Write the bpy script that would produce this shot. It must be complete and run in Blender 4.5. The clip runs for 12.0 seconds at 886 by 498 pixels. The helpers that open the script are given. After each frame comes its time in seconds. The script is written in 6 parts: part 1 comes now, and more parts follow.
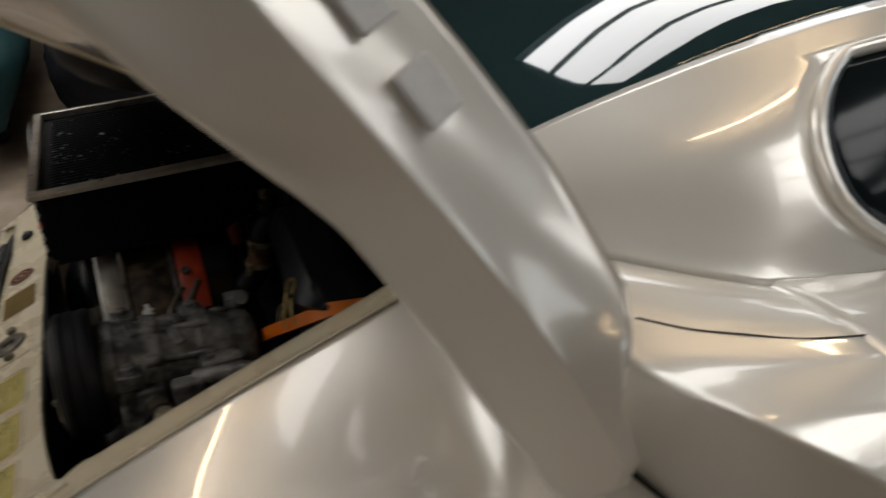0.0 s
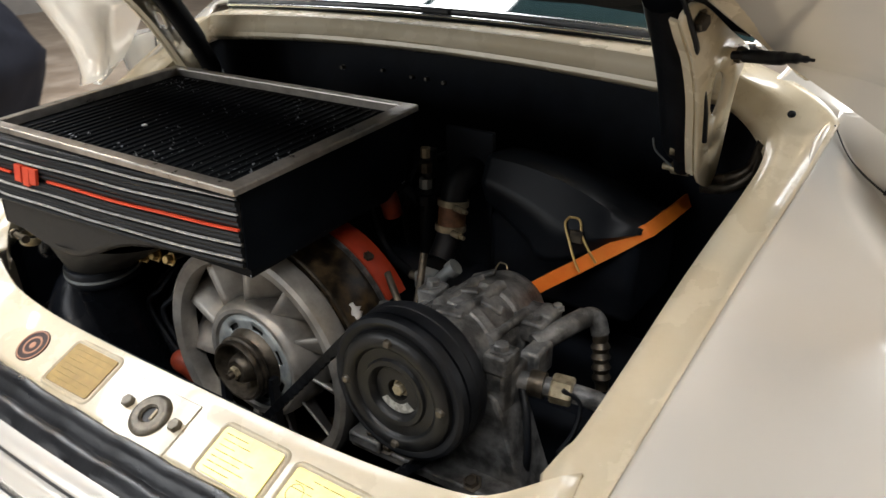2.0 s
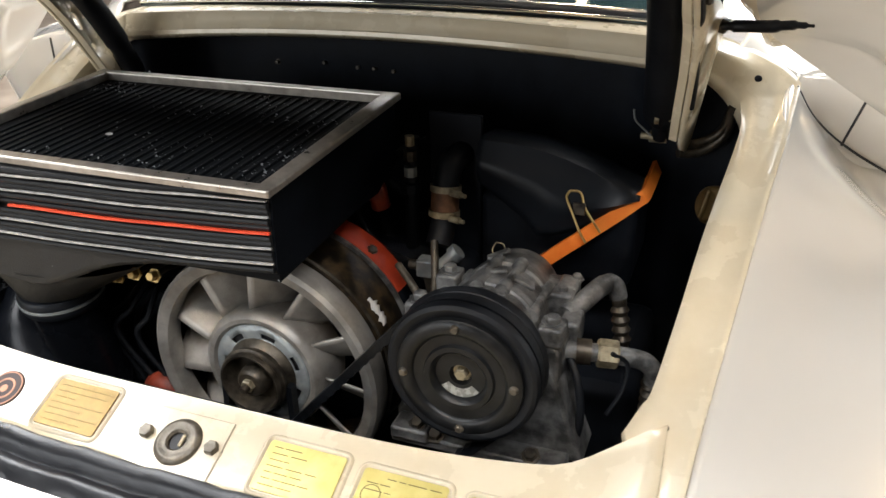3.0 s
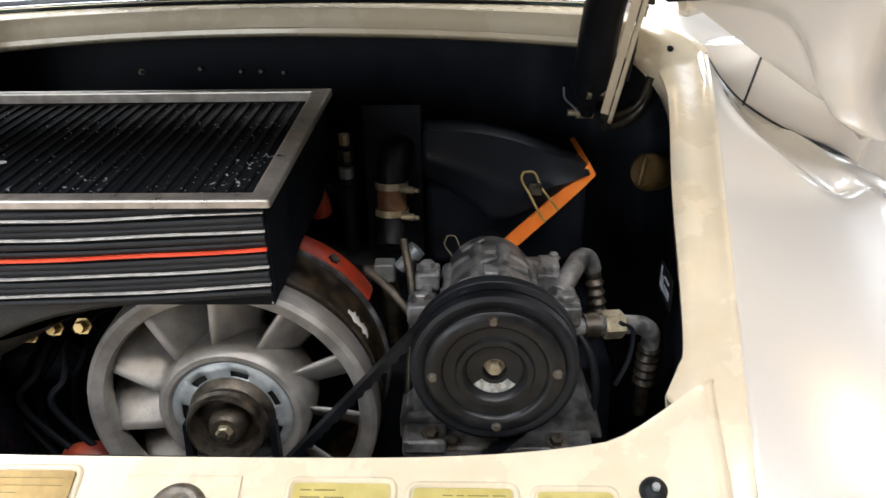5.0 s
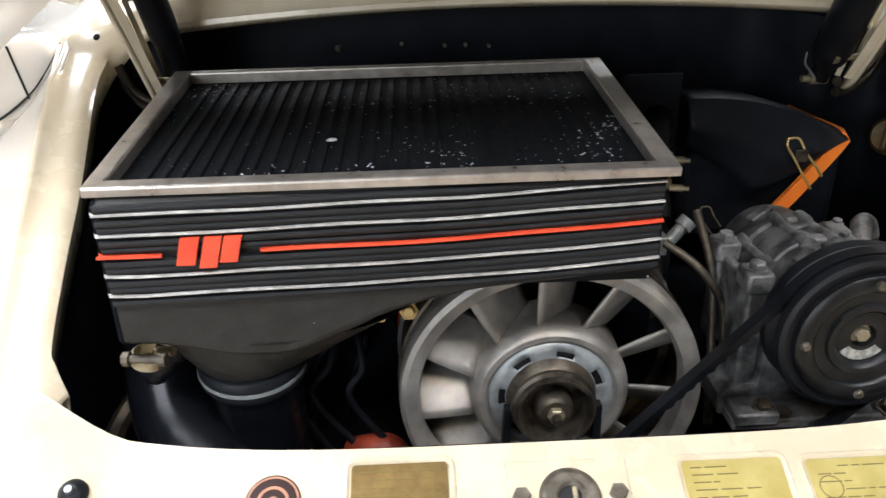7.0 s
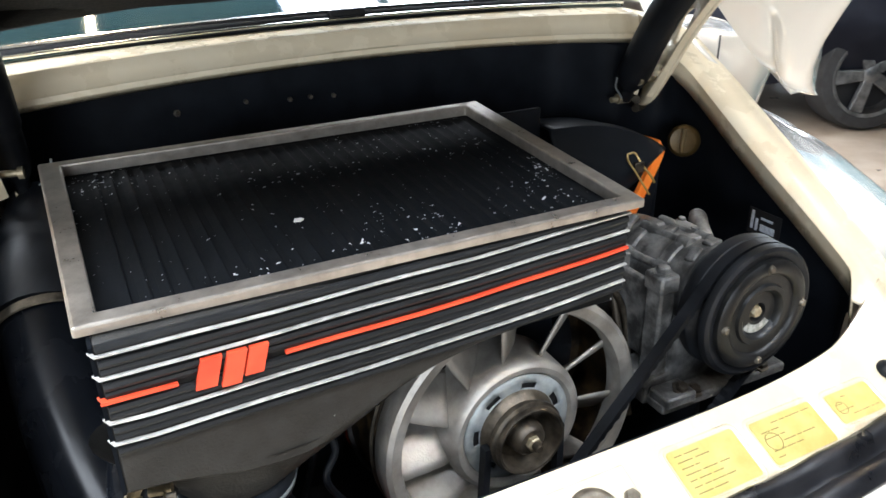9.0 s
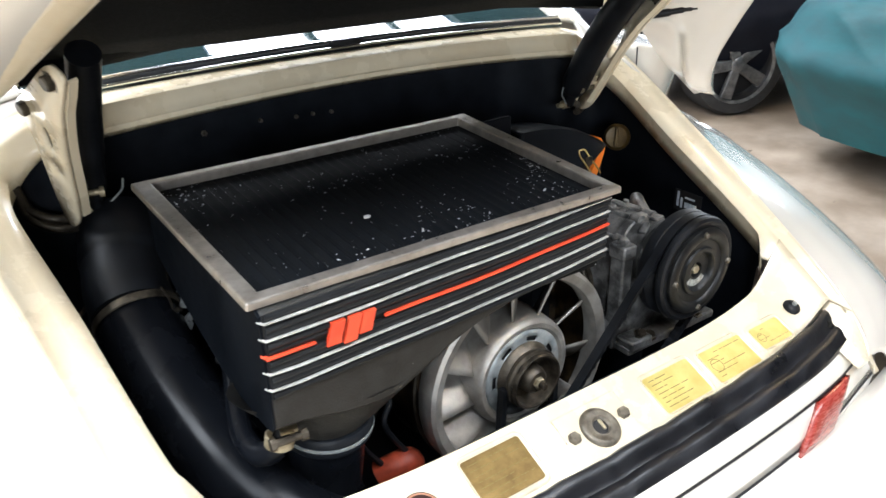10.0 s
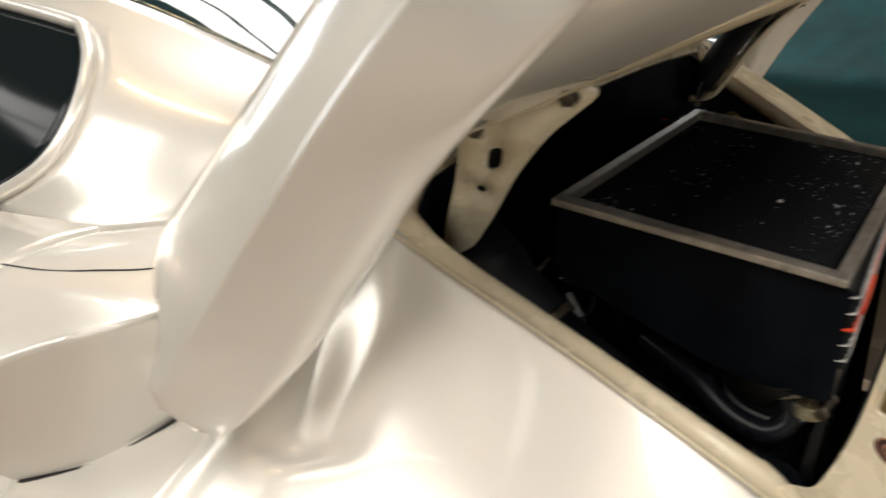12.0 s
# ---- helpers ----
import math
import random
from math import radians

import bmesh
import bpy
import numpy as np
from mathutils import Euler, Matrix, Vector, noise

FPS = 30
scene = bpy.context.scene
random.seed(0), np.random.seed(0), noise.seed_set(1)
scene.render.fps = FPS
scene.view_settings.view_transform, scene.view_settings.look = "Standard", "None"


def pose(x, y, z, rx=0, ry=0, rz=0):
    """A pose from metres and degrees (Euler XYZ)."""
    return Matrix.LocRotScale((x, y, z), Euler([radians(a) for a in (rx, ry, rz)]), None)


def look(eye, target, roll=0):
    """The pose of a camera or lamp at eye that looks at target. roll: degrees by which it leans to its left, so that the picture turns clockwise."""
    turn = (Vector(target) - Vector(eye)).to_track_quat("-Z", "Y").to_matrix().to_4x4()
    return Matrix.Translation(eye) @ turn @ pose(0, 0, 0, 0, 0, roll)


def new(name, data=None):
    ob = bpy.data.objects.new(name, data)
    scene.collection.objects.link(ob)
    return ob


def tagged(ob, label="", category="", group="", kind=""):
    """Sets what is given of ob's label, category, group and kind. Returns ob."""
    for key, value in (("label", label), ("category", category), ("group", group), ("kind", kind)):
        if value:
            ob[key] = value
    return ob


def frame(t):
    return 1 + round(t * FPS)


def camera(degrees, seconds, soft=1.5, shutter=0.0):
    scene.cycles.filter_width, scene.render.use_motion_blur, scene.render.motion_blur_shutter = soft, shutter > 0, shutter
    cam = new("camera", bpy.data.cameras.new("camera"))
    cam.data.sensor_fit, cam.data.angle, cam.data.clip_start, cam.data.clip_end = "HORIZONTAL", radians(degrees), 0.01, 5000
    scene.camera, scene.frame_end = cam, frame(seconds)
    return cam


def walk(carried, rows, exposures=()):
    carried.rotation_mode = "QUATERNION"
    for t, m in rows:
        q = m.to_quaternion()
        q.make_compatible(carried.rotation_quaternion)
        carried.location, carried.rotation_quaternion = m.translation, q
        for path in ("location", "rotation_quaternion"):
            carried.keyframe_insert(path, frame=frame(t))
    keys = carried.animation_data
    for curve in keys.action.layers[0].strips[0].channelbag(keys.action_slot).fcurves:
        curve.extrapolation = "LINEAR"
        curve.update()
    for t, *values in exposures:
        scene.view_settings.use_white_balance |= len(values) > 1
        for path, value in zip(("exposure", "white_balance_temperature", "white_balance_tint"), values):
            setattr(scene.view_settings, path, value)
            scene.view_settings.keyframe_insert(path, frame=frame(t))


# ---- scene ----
cam = camera(59.4, 12.0, shutter=0.35)
PATH = [
    (0, (1.09, 0.475, 1.376), (-0.565, 1.214, 0.53), -0.7),
    (0.5, (1.046, 0.236, 1.377), (-0.587, 1.021, 0.528), -0.3),
    (1, (0.916, 0.076, 1.368), (-0.541, 1.134, 0.499), -0.6),
    (1.5, (0.749, 0.003, 1.334), (-0.5, 1.307, 0.475), -0.4),
    (2, (0.61, -0.062, 1.282), (-0.419, 1.437, 0.448), -0.6),
    (2.5, (0.513, -0.119, 1.273), (-0.289, 1.515, 0.444), -0.7),
    (2.7, (0.490, -0.145, 1.279), (-0.246, 1.511, 0.434), -0.8),
    (4.3, (0.245, -0.163, 1.266), (-0.045, 1.625, 0.426), -1.2),
    (4.5, (0.237, -0.15, 1.251), (0.023, 1.655, 0.416), -0.9),
    (5, (0.235, -0.163, 1.247), (0.158, 1.652, 0.412), -1.1),
    (5.5, (0.153, -0.221, 1.252), (0.154, 1.593, 0.409), -1.2),
    (6, (0.056, -0.217, 1.246), (0.08, 1.597, 0.406), -1.1),
    (6.5, (-0.027, -0.168, 1.235), (0.001, 1.644, 0.387), -1.2),
    (6.7, (-0.062, -0.149, 1.230), (-0.030, 1.656, 0.371), -1.3),
    (8.3, (-0.262, -0.134, 1.271), (0.247, 1.588, 0.400), -1.1),
    (8.5, (-0.301, -0.103, 1.272), (0.354, 1.584, 0.42), -0.6),
    (9, (-0.324, -0.075, 1.271), (0.486, 1.547, 0.426), -1.0),
    (9.5, (-0.405, -0.102, 1.298), (0.545, 1.431, 0.433), -0.9),
    (10, (-0.525, -0.151, 1.34), (0.52, 1.323, 0.481), -0.8),
    (10.5, (-0.634, -0.149, 1.364), (0.545, 1.223, 0.512), -0.7),
    (11, (-0.797, -0.054, 1.371), (0.549, 1.159, 0.525), -0.6),
    (11.5, (-0.94, 0.114, 1.377), (0.519, 1.191, 0.535), -0.5),
    (12, (-1.021, 0.307, 1.346), (0.45, 1.377, 0.513), -0.9),
]
EXPOSURES = [(0, -1.05, 6400, 10), (0.3, -0.5, 6300, 10), (0.6, -0.15, 6250, 10), (1.0, 0.22, 6050, 10), (1.6, 0.40, 6100, 10), (2.5, 0.74, 6150, 10), (4.5, 1.10, 5850, 11), (5.5, 1.08, 5950, 11), (6.0, 0.98, 6100, 11), (6.5, 1.05, 5950, 11), (8.5, 1.45, 5700, 8), (9.0, 1.58, 5650, 8), (9.5, 1.58, 5600, 8), (10.5, 1.0, 6000, 9), (11.0, 0.70, 6250, 10), (11.5, 0.36, 6400, 10), (12.0, -0.28, 6700, 10)]
walk(cam, [(t, look(eye, target, roll)) for t, eye, target, roll in PATH], EXPOSURES)

# ---- light ----
world = bpy.data.worlds.new("sky")
scene.world = world
world.use_nodes = True
wn = world.node_tree
sky = wn.nodes.new("ShaderNodeTexSky")
sky.sky_type, sky.sun_disc = "NISHITA", False
sky.sun_elevation, sky.sun_rotation = radians(50), radians(160)
wn.links.new(sky.outputs[0], wn.nodes["Background"].inputs[0])
wn.nodes["Background"].inputs[1].default_value = 0.15


def area_lamp(name, x, y, z, sx, sy, watts, colour, rx=0, ry=0, rz=0):
    data = bpy.data.lights.new(name, "AREA")
    data.shape, data.size, data.size_y, data.energy, data.color = "RECTANGLE", sx, sy, watts, colour
    ob = new(name, data)
    ob.matrix_world = pose(x, y, z, rx, ry, rz)
    return ob


CEIL = 4.2
# skylights: x0, x1, y0, y1
SKYLIGHTS = [(-2.9, -0.25, -2.4, -1.3), (0.25, 2.9, -2.4, -1.3), (-4.2, -1.9, 2.1, 4.5), (0.9, 3.1, 2.5, 4.6), (-4.4, -2.2, 4.9, 7.1), (1.7, 4.0, 5.0, 7.2), (-4.2, -1.5, -0.8, 0.8)]
for (sx0, sx1, sy0, sy1), watts in zip(SKYLIGHTS, (55, 60, 115, 120, 85, 85, 140)):
    area_lamp("skylight_daylight", (sx0 + sx1) / 2, (sy0 + sy1) / 2, CEIL + 0.10, sx1 - sx0 - 0.1, sy1 - sy0 - 0.1, watts, (1.0, 0.97, 0.92))
# unseen opening added in the far side wall for fill light: y0, y1, z0, z1
SIDE_FILL = (2.5, 8.0, 1.6, 3.6)
area_lamp("window_daylight", 9.06, 5.25, 2.6, 2.0, 5.5, 90, (1.0, 0.98, 0.95), 0, 90, 0)

# wide glazed door in the rear wall: x0, x1, z0, z1
REAR_DOOR = (-7.4, -1.4, 0.7, 3.2)
area_lamp("door_daylight", -4.4, -6.06, 1.95, 6.0, 2.5, 120, (1.0, 0.93, 0.84), 90, 0, 0)

# wide glazed door in the front wall: x0, x1, z0, z1
FRONT_DOOR = (-0.3, 4.2, 0.9, 3.5)
area_lamp("door_daylight", 1.95, 10.06, 2.2, 4.5, 2.6, 120, (0.93, 0.97, 1.0), -90, 0, 0)

# ---- materials ----


def material(name, colour, rough=0.5, metal=0.0, coat=0.0, spec=0.5):
    m = bpy.data.materials.new(name)
    m.use_nodes = True
    b = m.node_tree.nodes["Principled BSDF"]
    b.inputs["Base Color"].default_value = (*colour, 1)
    b.inputs["Roughness"].default_value, b.inputs["Metallic"].default_value = rough, metal
    b.inputs["Coat Weight"].default_value, b.inputs["Specular IOR Level"].default_value = coat, spec
    return m


def noisy(name, low, high, scale, rough=(0.4, 0.6), metal=0.0, bump=0.0, bump_scale=None, coat=0.0, spec=0.5, speck=None, speck_scale=300, speck_at=0.72, contrast=(0.35, 0.65), stretch=(1, 1, 1), large=0.0, cluster=0):
    """Two-scale mottled material: colour between low and high, roughness range, fine bump, optional bright chips."""
    m = material(name, low, rough[0], metal, coat, spec)
    t = m.node_tree
    nodes, links = t.nodes, t.links
    b = nodes["Principled BSDF"]
    co = nodes.new("ShaderNodeNewGeometry") if cluster else nodes.new("ShaderNodeTexCoord")
    where = "Position" if cluster else "Object"
    mp = nodes.new("ShaderNodeMapping")
    mp.inputs["Scale"].default_value = stretch
    links.new(co.outputs[where], mp.inputs[0])
    n1 = nodes.new("ShaderNodeTexNoise")
    n1.inputs["Scale"].default_value, n1.inputs["Detail"].default_value, n1.inputs["Roughness"].default_value = scale, 6, 0.6
    links.new(mp.outputs[0], n1.inputs["Vector"])
    ramp = nodes.new("ShaderNodeMapRange")
    ramp.inputs[1].default_value, ramp.inputs[2].default_value = contrast
    links.new(n1.outputs["Fac"], ramp.inputs[0])
    mix = nodes.new("ShaderNodeMix")
    mix.data_type = "RGBA"
    mix.inputs[6].default_value, mix.inputs[7].default_value = (*low, 1), (*high, 1)
    links.new(ramp.outputs[0], mix.inputs[0])
    colour = mix.outputs[2]
    if large:
        n3 = nodes.new("ShaderNodeTexNoise")
        n3.inputs["Scale"].default_value, n3.inputs["Detail"].default_value = scale / 9, 3
        links.new(co.outputs[where], n3.inputs["Vector"])
        r3 = nodes.new("ShaderNodeMapRange")
        r3.inputs[1].default_value, r3.inputs[2].default_value, r3.inputs[3].default_value, r3.inputs[4].default_value = 0.3, 0.7, 1 - large, 1 + large
        links.new(n3.outputs["Fac"], r3.inputs[0])
        m3 = nodes.new("ShaderNodeMix")
        m3.data_type, m3.blend_type = "RGBA", "MULTIPLY"
        m3.inputs[0].default_value = 1
        links.new(colour, m3.inputs[6])
        links.new(r3.outputs[0], m3.inputs[7])
        colour = m3.outputs[2]
    if speck:
        n2 = nodes.new("ShaderNodeTexNoise")
        n2.inputs["Scale"].default_value, n2.inputs["Detail"].default_value = speck_scale, 4
        links.new(co.outputs[where], n2.inputs["Vector"])
        gt = nodes.new("ShaderNodeMath")
        gt.operation = "GREATER_THAN"
        gt.inputs[1].default_value = speck_at
        if cluster:
            n4 = nodes.new("ShaderNodeTexNoise")
            n4.inputs["Scale"].default_value, n4.inputs["Detail"].default_value = cluster, 2
            links.new(co.outputs[where], n4.inputs["Vector"])
            r4 = nodes.new("ShaderNodeMapRange")
            r4.inputs[1].default_value, r4.inputs[2].default_value, r4.inputs[3].default_value, r4.inputs[4].default_value = 0.4, 0.7, speck_at + 0.03, speck_at - 0.09
            links.new(n4.outputs["Fac"], r4.inputs[0])
            links.new(r4.outputs[0], gt.inputs[1])
        links.new(n2.outputs["Fac"], gt.inputs[0])
        m2 = nodes.new("ShaderNodeMix")
        m2.data_type = "RGBA"
        m2.inputs[7].default_value = (*speck, 1)
        links.new(gt.outputs[0], m2.inputs[0])
        links.new(colour, m2.inputs[6])
        colour = m2.outputs[2]
    links.new(colour, b.inputs["Base Color"])
    rr = nodes.new("ShaderNodeMapRange")
    rr.inputs[1].default_value, rr.inputs[2].default_value, rr.inputs[3].default_value, rr.inputs[4].default_value = 0.3, 0.7, rough[0], rough[1]
    links.new(n1.outputs["Fac"], rr.inputs[0])
    links.new(rr.outputs[0], b.inputs["Roughness"])
    if bump:
        nb = nodes.new("ShaderNodeTexNoise")
        nb.inputs["Scale"].default_value, nb.inputs["Detail"].default_value = bump_scale or scale * 4, 5
        links.new(mp.outputs[0], nb.inputs["Vector"])
        bp = nodes.new("ShaderNodeBump")
        bp.inputs["Strength"].default_value, bp.inputs["Distance"].default_value = bump, 0.002
        links.new(nb.outputs["Fac"], bp.inputs["Height"])
        links.new(bp.outputs[0], b.inputs["Normal"])
    return m


PAINT = noisy("pearl_white_paint", (0.775, 0.74, 0.67), (0.81, 0.775, 0.705), 3, (0.27, 0.27), 0.26, coat=1.0)
PAINT.node_tree.nodes["Principled BSDF"].inputs["Coat Roughness"].default_value = 0.04
INNER = noisy("cream_inner_paint", (0.655, 0.565, 0.398), (0.72, 0.640, 0.475), 14, (0.22, 0.32), 0.0, coat=0.45, bump=0.03, bump_scale=300, large=0.06)
BAY = noisy("black_bay_paint", (0.0052, 0.0064, 0.0090), (0.0105, 0.0126, 0.0170), 20, (0.45, 0.7), bump=0.1, bump_scale=120, large=0.3, spec=0.10)
# Near-black of the tank ends: their unlit side's shade put into the colour.
SHADED_END = noisy("shaded_end_black", (0.0024, 0.0032, 0.0048), (0.0048, 0.0062, 0.0088), 20, (0.45, 0.65), bump=0.1, bump_scale=120, large=0.3, spec=0.05)
DUCT = noisy("dark_duct_plastic", (0.0035, 0.0042, 0.0058), (0.0065, 0.0075, 0.010), 12, (0.2, 0.32), spec=0.12, large=0.2)
LINER = noisy("black_mesh_liner", (0.002, 0.0022, 0.003), (0.005, 0.0056, 0.007), 300, (0.7, 0.9), bump=0.3, bump_scale=600, spec=0.1)
BLACK = noisy("black_plastic", (0.0032, 0.0038, 0.005), (0.007, 0.0082, 0.0105), 40, (0.40, 0.58), bump=0.08, bump_scale=700, speck=(0.2, 0.2, 0.2), speck_scale=200, speck_at=0.77, spec=0.2)
GLOSS_BLACK = noisy("black_moulding", (0.0075, 0.0090, 0.0115), (0.0130, 0.0152, 0.0190), 8, (0.30, 0.42), large=0.2, spec=0.14)
CORE = noisy("black_ribbed_core", (0.0026, 0.0034, 0.0045), (0.006, 0.007, 0.009), 90, (0.6, 0.75), bump=0.1, bump_scale=500, spec=0.12, speck=(0.55, 0.56, 0.58), speck_scale=220, speck_at=0.708, cluster=11)
FINS = noisy("black_fin_ridge", (0.0028, 0.0036, 0.0048), (0.0065, 0.0076, 0.0095), 90, (0.55, 0.72), bump=0.1, bump_scale=500, spec=0.09, speck=(0.5, 0.51, 0.53), speck_scale=220, speck_at=0.708, cluster=11)
SEALING = noisy("black_seal_rubber", (0.003, 0.0035, 0.005), (0.009, 0.0095, 0.012), 25, (0.24, 0.42), bump=0.15, bump_scale=160, large=0.25)
RUBBER = noisy("black_rubber", (0.0025, 0.003, 0.0042), (0.0065, 0.0078, 0.0105), 25, (0.40, 0.62), bump=0.15, bump_scale=160, large=0.25, spec=0.3)
ALU = noisy("worn_aluminium", (0.35, 0.320, 0.282), (0.51, 0.475, 0.425), 60, (0.26, 0.42), 0.78, bump=0.12, bump_scale=400, large=0.15, speck=(0.10, 0.095, 0.09), speck_scale=180, speck_at=0.74)
OLD_PAPER = noisy("worn_paper", (0.20, 0.20, 0.18), (0.36, 0.36, 0.33), 220, (0.6, 0.8), contrast=(0.45, 0.55))
CAST = noisy("cast_aluminium", (0.046, 0.046, 0.045), (0.240, 0.238, 0.232), 45, (0.34, 0.55), 0.3, bump=0.35, bump_scale=350, large=0.4, contrast=(0.4, 0.7))
FANALU = noisy("fan_casting", (0.26, 0.245, 0.222), (0.44, 0.42, 0.385), 30, (0.38, 0.55), 0.6, bump=0.15, bump_scale=500, large=0.2)
STEEL = noisy("zinc_steel", (0.22, 0.24, 0.245), (0.36, 0.385, 0.385), 60, (0.3, 0.5), 0.35, large=0.2)
DARKSTEEL = noisy("oily_steel", (0.032, 0.027, 0.021), (0.11, 0.093, 0.07), 70, (0.3, 0.55), 0.7, bump=0.15, bump_scale=300, large=0.3)
PRINT = noisy("pale_worn_print", (0.30, 0.33, 0.38), (0.50, 0.54, 0.60), 300, (0.5, 0.7))
CAP = noisy("dull_brass_cap", (0.045, 0.028, 0.008), (0.11, 0.072, 0.024), 60, (0.35, 0.55), 0.4, large=0.3)
CASING = noisy("oily_brown_casing", (0.008, 0.006, 0.004), (0.085, 0.055, 0.024), 55, (0.3, 0.5), 0.35, large=0.4, contrast=(0.42, 0.72), bump=0.1)
ZINC = noisy("yellow_zinc", (0.40, 0.27, 0.09), (0.55, 0.40, 0.16), 90, (0.3, 0.5), 0.5)
BOLTS = noisy("yellowed_bolt", (0.21, 0.175, 0.11), (0.42, 0.365, 0.25), 120, (0.35, 0.55), 0.5)
ORANGE = noisy("orange_lacquer", (0.28, 0.024, 0.008), (0.42, 0.045, 0.012), 30, (0.32, 0.5), large=0.3, bump=0.05)
DULL_ORANGE = noisy("oily_orange_lacquer", (0.10, 0.014, 0.006), (0.30, 0.04, 0.012), 40, (0.4, 0.7), large=0.4, bump=0.1)
RIBS = noisy("black_rib", (0.005, 0.0058, 0.0068), (0.010, 0.011, 0.0125), 60, (0.42, 0.6), bump=0.1, bump_scale=420, spec=0.3)
TANK = noisy("dusty_black_casting", (0.0115, 0.0112, 0.0102), (0.0225, 0.0218, 0.0198), 55, (0.45, 0.62), bump=0.25, bump_scale=420, large=0.2, spec=0.35, speck=(0.2, 0.2, 0.2), speck_scale=160, speck_at=0.76)
TRIM = material("satin_trim", (0.86, 0.86, 0.85), 0.2, 1.0)
STRIPE = noisy("red_orange_paint", (0.62, 0.055, 0.02), (0.74, 0.085, 0.03), 40, (0.4, 0.55), large=0.15)
STRAP = noisy("orange_gasket", (0.88, 0.20, 0.015), (0.95, 0.28, 0.03), 30, (0.45, 0.6), large=0.12)
GREYLINE = noisy("rubbed_rib_edge", (0.36, 0.355, 0.345), (0.64, 0.63, 0.61), 90, (0.4, 0.6), 0.2, large=0.2)
GOLD = noisy("gold_foil_plate", (0.61, 0.505, 0.155), (0.71, 0.615, 0.23), 40, (0.30, 0.38), 0.55, large=0.12)
LATCH = noisy("worn_zinc_latch", (0.075, 0.064, 0.048), (0.215, 0.19, 0.15), 70, (0.32, 0.5), 0.5, bump=0.15, bump_scale=300, large=0.25)
BRASS = noisy("aged_brass_plate", (0.150, 0.098, 0.032), (0.250, 0.170, 0.058), 50, (0.36, 0.50), 0.6, large=0.2)
INK = material("dark_print", (0.20, 0.145, 0.03), 0.5)
COPPER = material("copper_print", (0.46, 0.23, 0.14), 0.5, 0.35)
BROWN = material("dark_brown_enamel", (0.030, 0.012, 0.010), 0.42, spec=0.25)
LENS = noisy("red_lens", (0.24, 0.028, 0.02), (0.34, 0.055, 0.04), 60, (0.2, 0.35), coat=0.6, stretch=(1, 1, 6))
SEAM = material("black_seam", (0.008, 0.008, 0.009), 0.5)
FOAM = noisy("white_foam_pad", (0.55, 0.54, 0.53), (0.62, 0.61, 0.59), 60, (0.7, 0.85))
GLASS = material("tinted_glass", (0.016, 0.036, 0.040), 0.03, coat=1.0)
# Darker, duller copy of the glass, so skylights do not mirror in it.
SIDE_GLASS = material("dulled_side_glass", (0.008, 0.012, 0.013), 0.12, spec=0.15)
DARK_GREEN = noisy("dark_green_car_cover", (0.003, 0.030, 0.034), (0.005, 0.046, 0.050), 5, (0.6, 0.75), bump=0.25, bump_scale=14, stretch=(1, 1, 2.5))
CLUTCH = noisy("worn_black_steel", (0.0046, 0.0050, 0.0054), (0.0115, 0.012, 0.0124), 70, (0.28, 0.46), spec=0.32, bump=0.1, bump_scale=500, large=0.3)
TYRE = noisy("tyre_rubber", (0.012, 0.012, 0.013), (0.03, 0.03, 0.031), 30, (0.6, 0.8), bump=0.1)
RIM = noisy("dusty_alloy", (0.12, 0.12, 0.12), (0.26, 0.26, 0.26), 20, (0.35, 0.5), 0.7)
GREEN = noisy("green_car_cover", (0.004, 0.050, 0.061), (0.007, 0.077, 0.090), 5, (0.6, 0.75), bump=0.45, bump_scale=14, stretch=(1, 1, 2.5))
NAVY = noisy("charcoal_car_cover", (0.007, 0.0075, 0.012), (0.013, 0.014, 0.020), 5, (0.65, 0.8), bump=0.25, bump_scale=14, spec=0.12)
FLOOR = noisy("worn_concrete", (0.21, 0.160, 0.115), (0.36, 0.295, 0.230), 3.2, (0.45, 0.75), bump=0.2, bump_scale=60, large=0.22, speck=(0.10, 0.075, 0.055), speck_scale=9, speck_at=0.70)
WALL = noisy("painted_block_wall", (0.22, 0.20, 0.18), (0.30, 0.28, 0.25), 3, (0.7, 0.85), bump=0.1, bump_scale=40)
ROOF = noisy("dark_roof_sheet", (0.022, 0.034, 0.034), (0.04, 0.056, 0.056), 4, (0.6, 0.8))


def glowing(name, colour, strength):
    m = bpy.data.materials.new(name)
    m.use_nodes = True
    b = m.node_tree.nodes["Principled BSDF"]
    b.inputs["Emission Color"].default_value, b.inputs["Emission Strength"].default_value = (*colour, 1), strength
    return m


TUBE = glowing("lit_lamp_tube", (1.0, 0.72, 0.42), 75)

# ---- building helpers ----


def thing(name, label, category, base=(0, 0, 0), group="", kind=""):
    ob = new(name)
    ob.location = base
    ob.empty_display_size = 0.05
    return tagged(ob, label, category, group, kind)


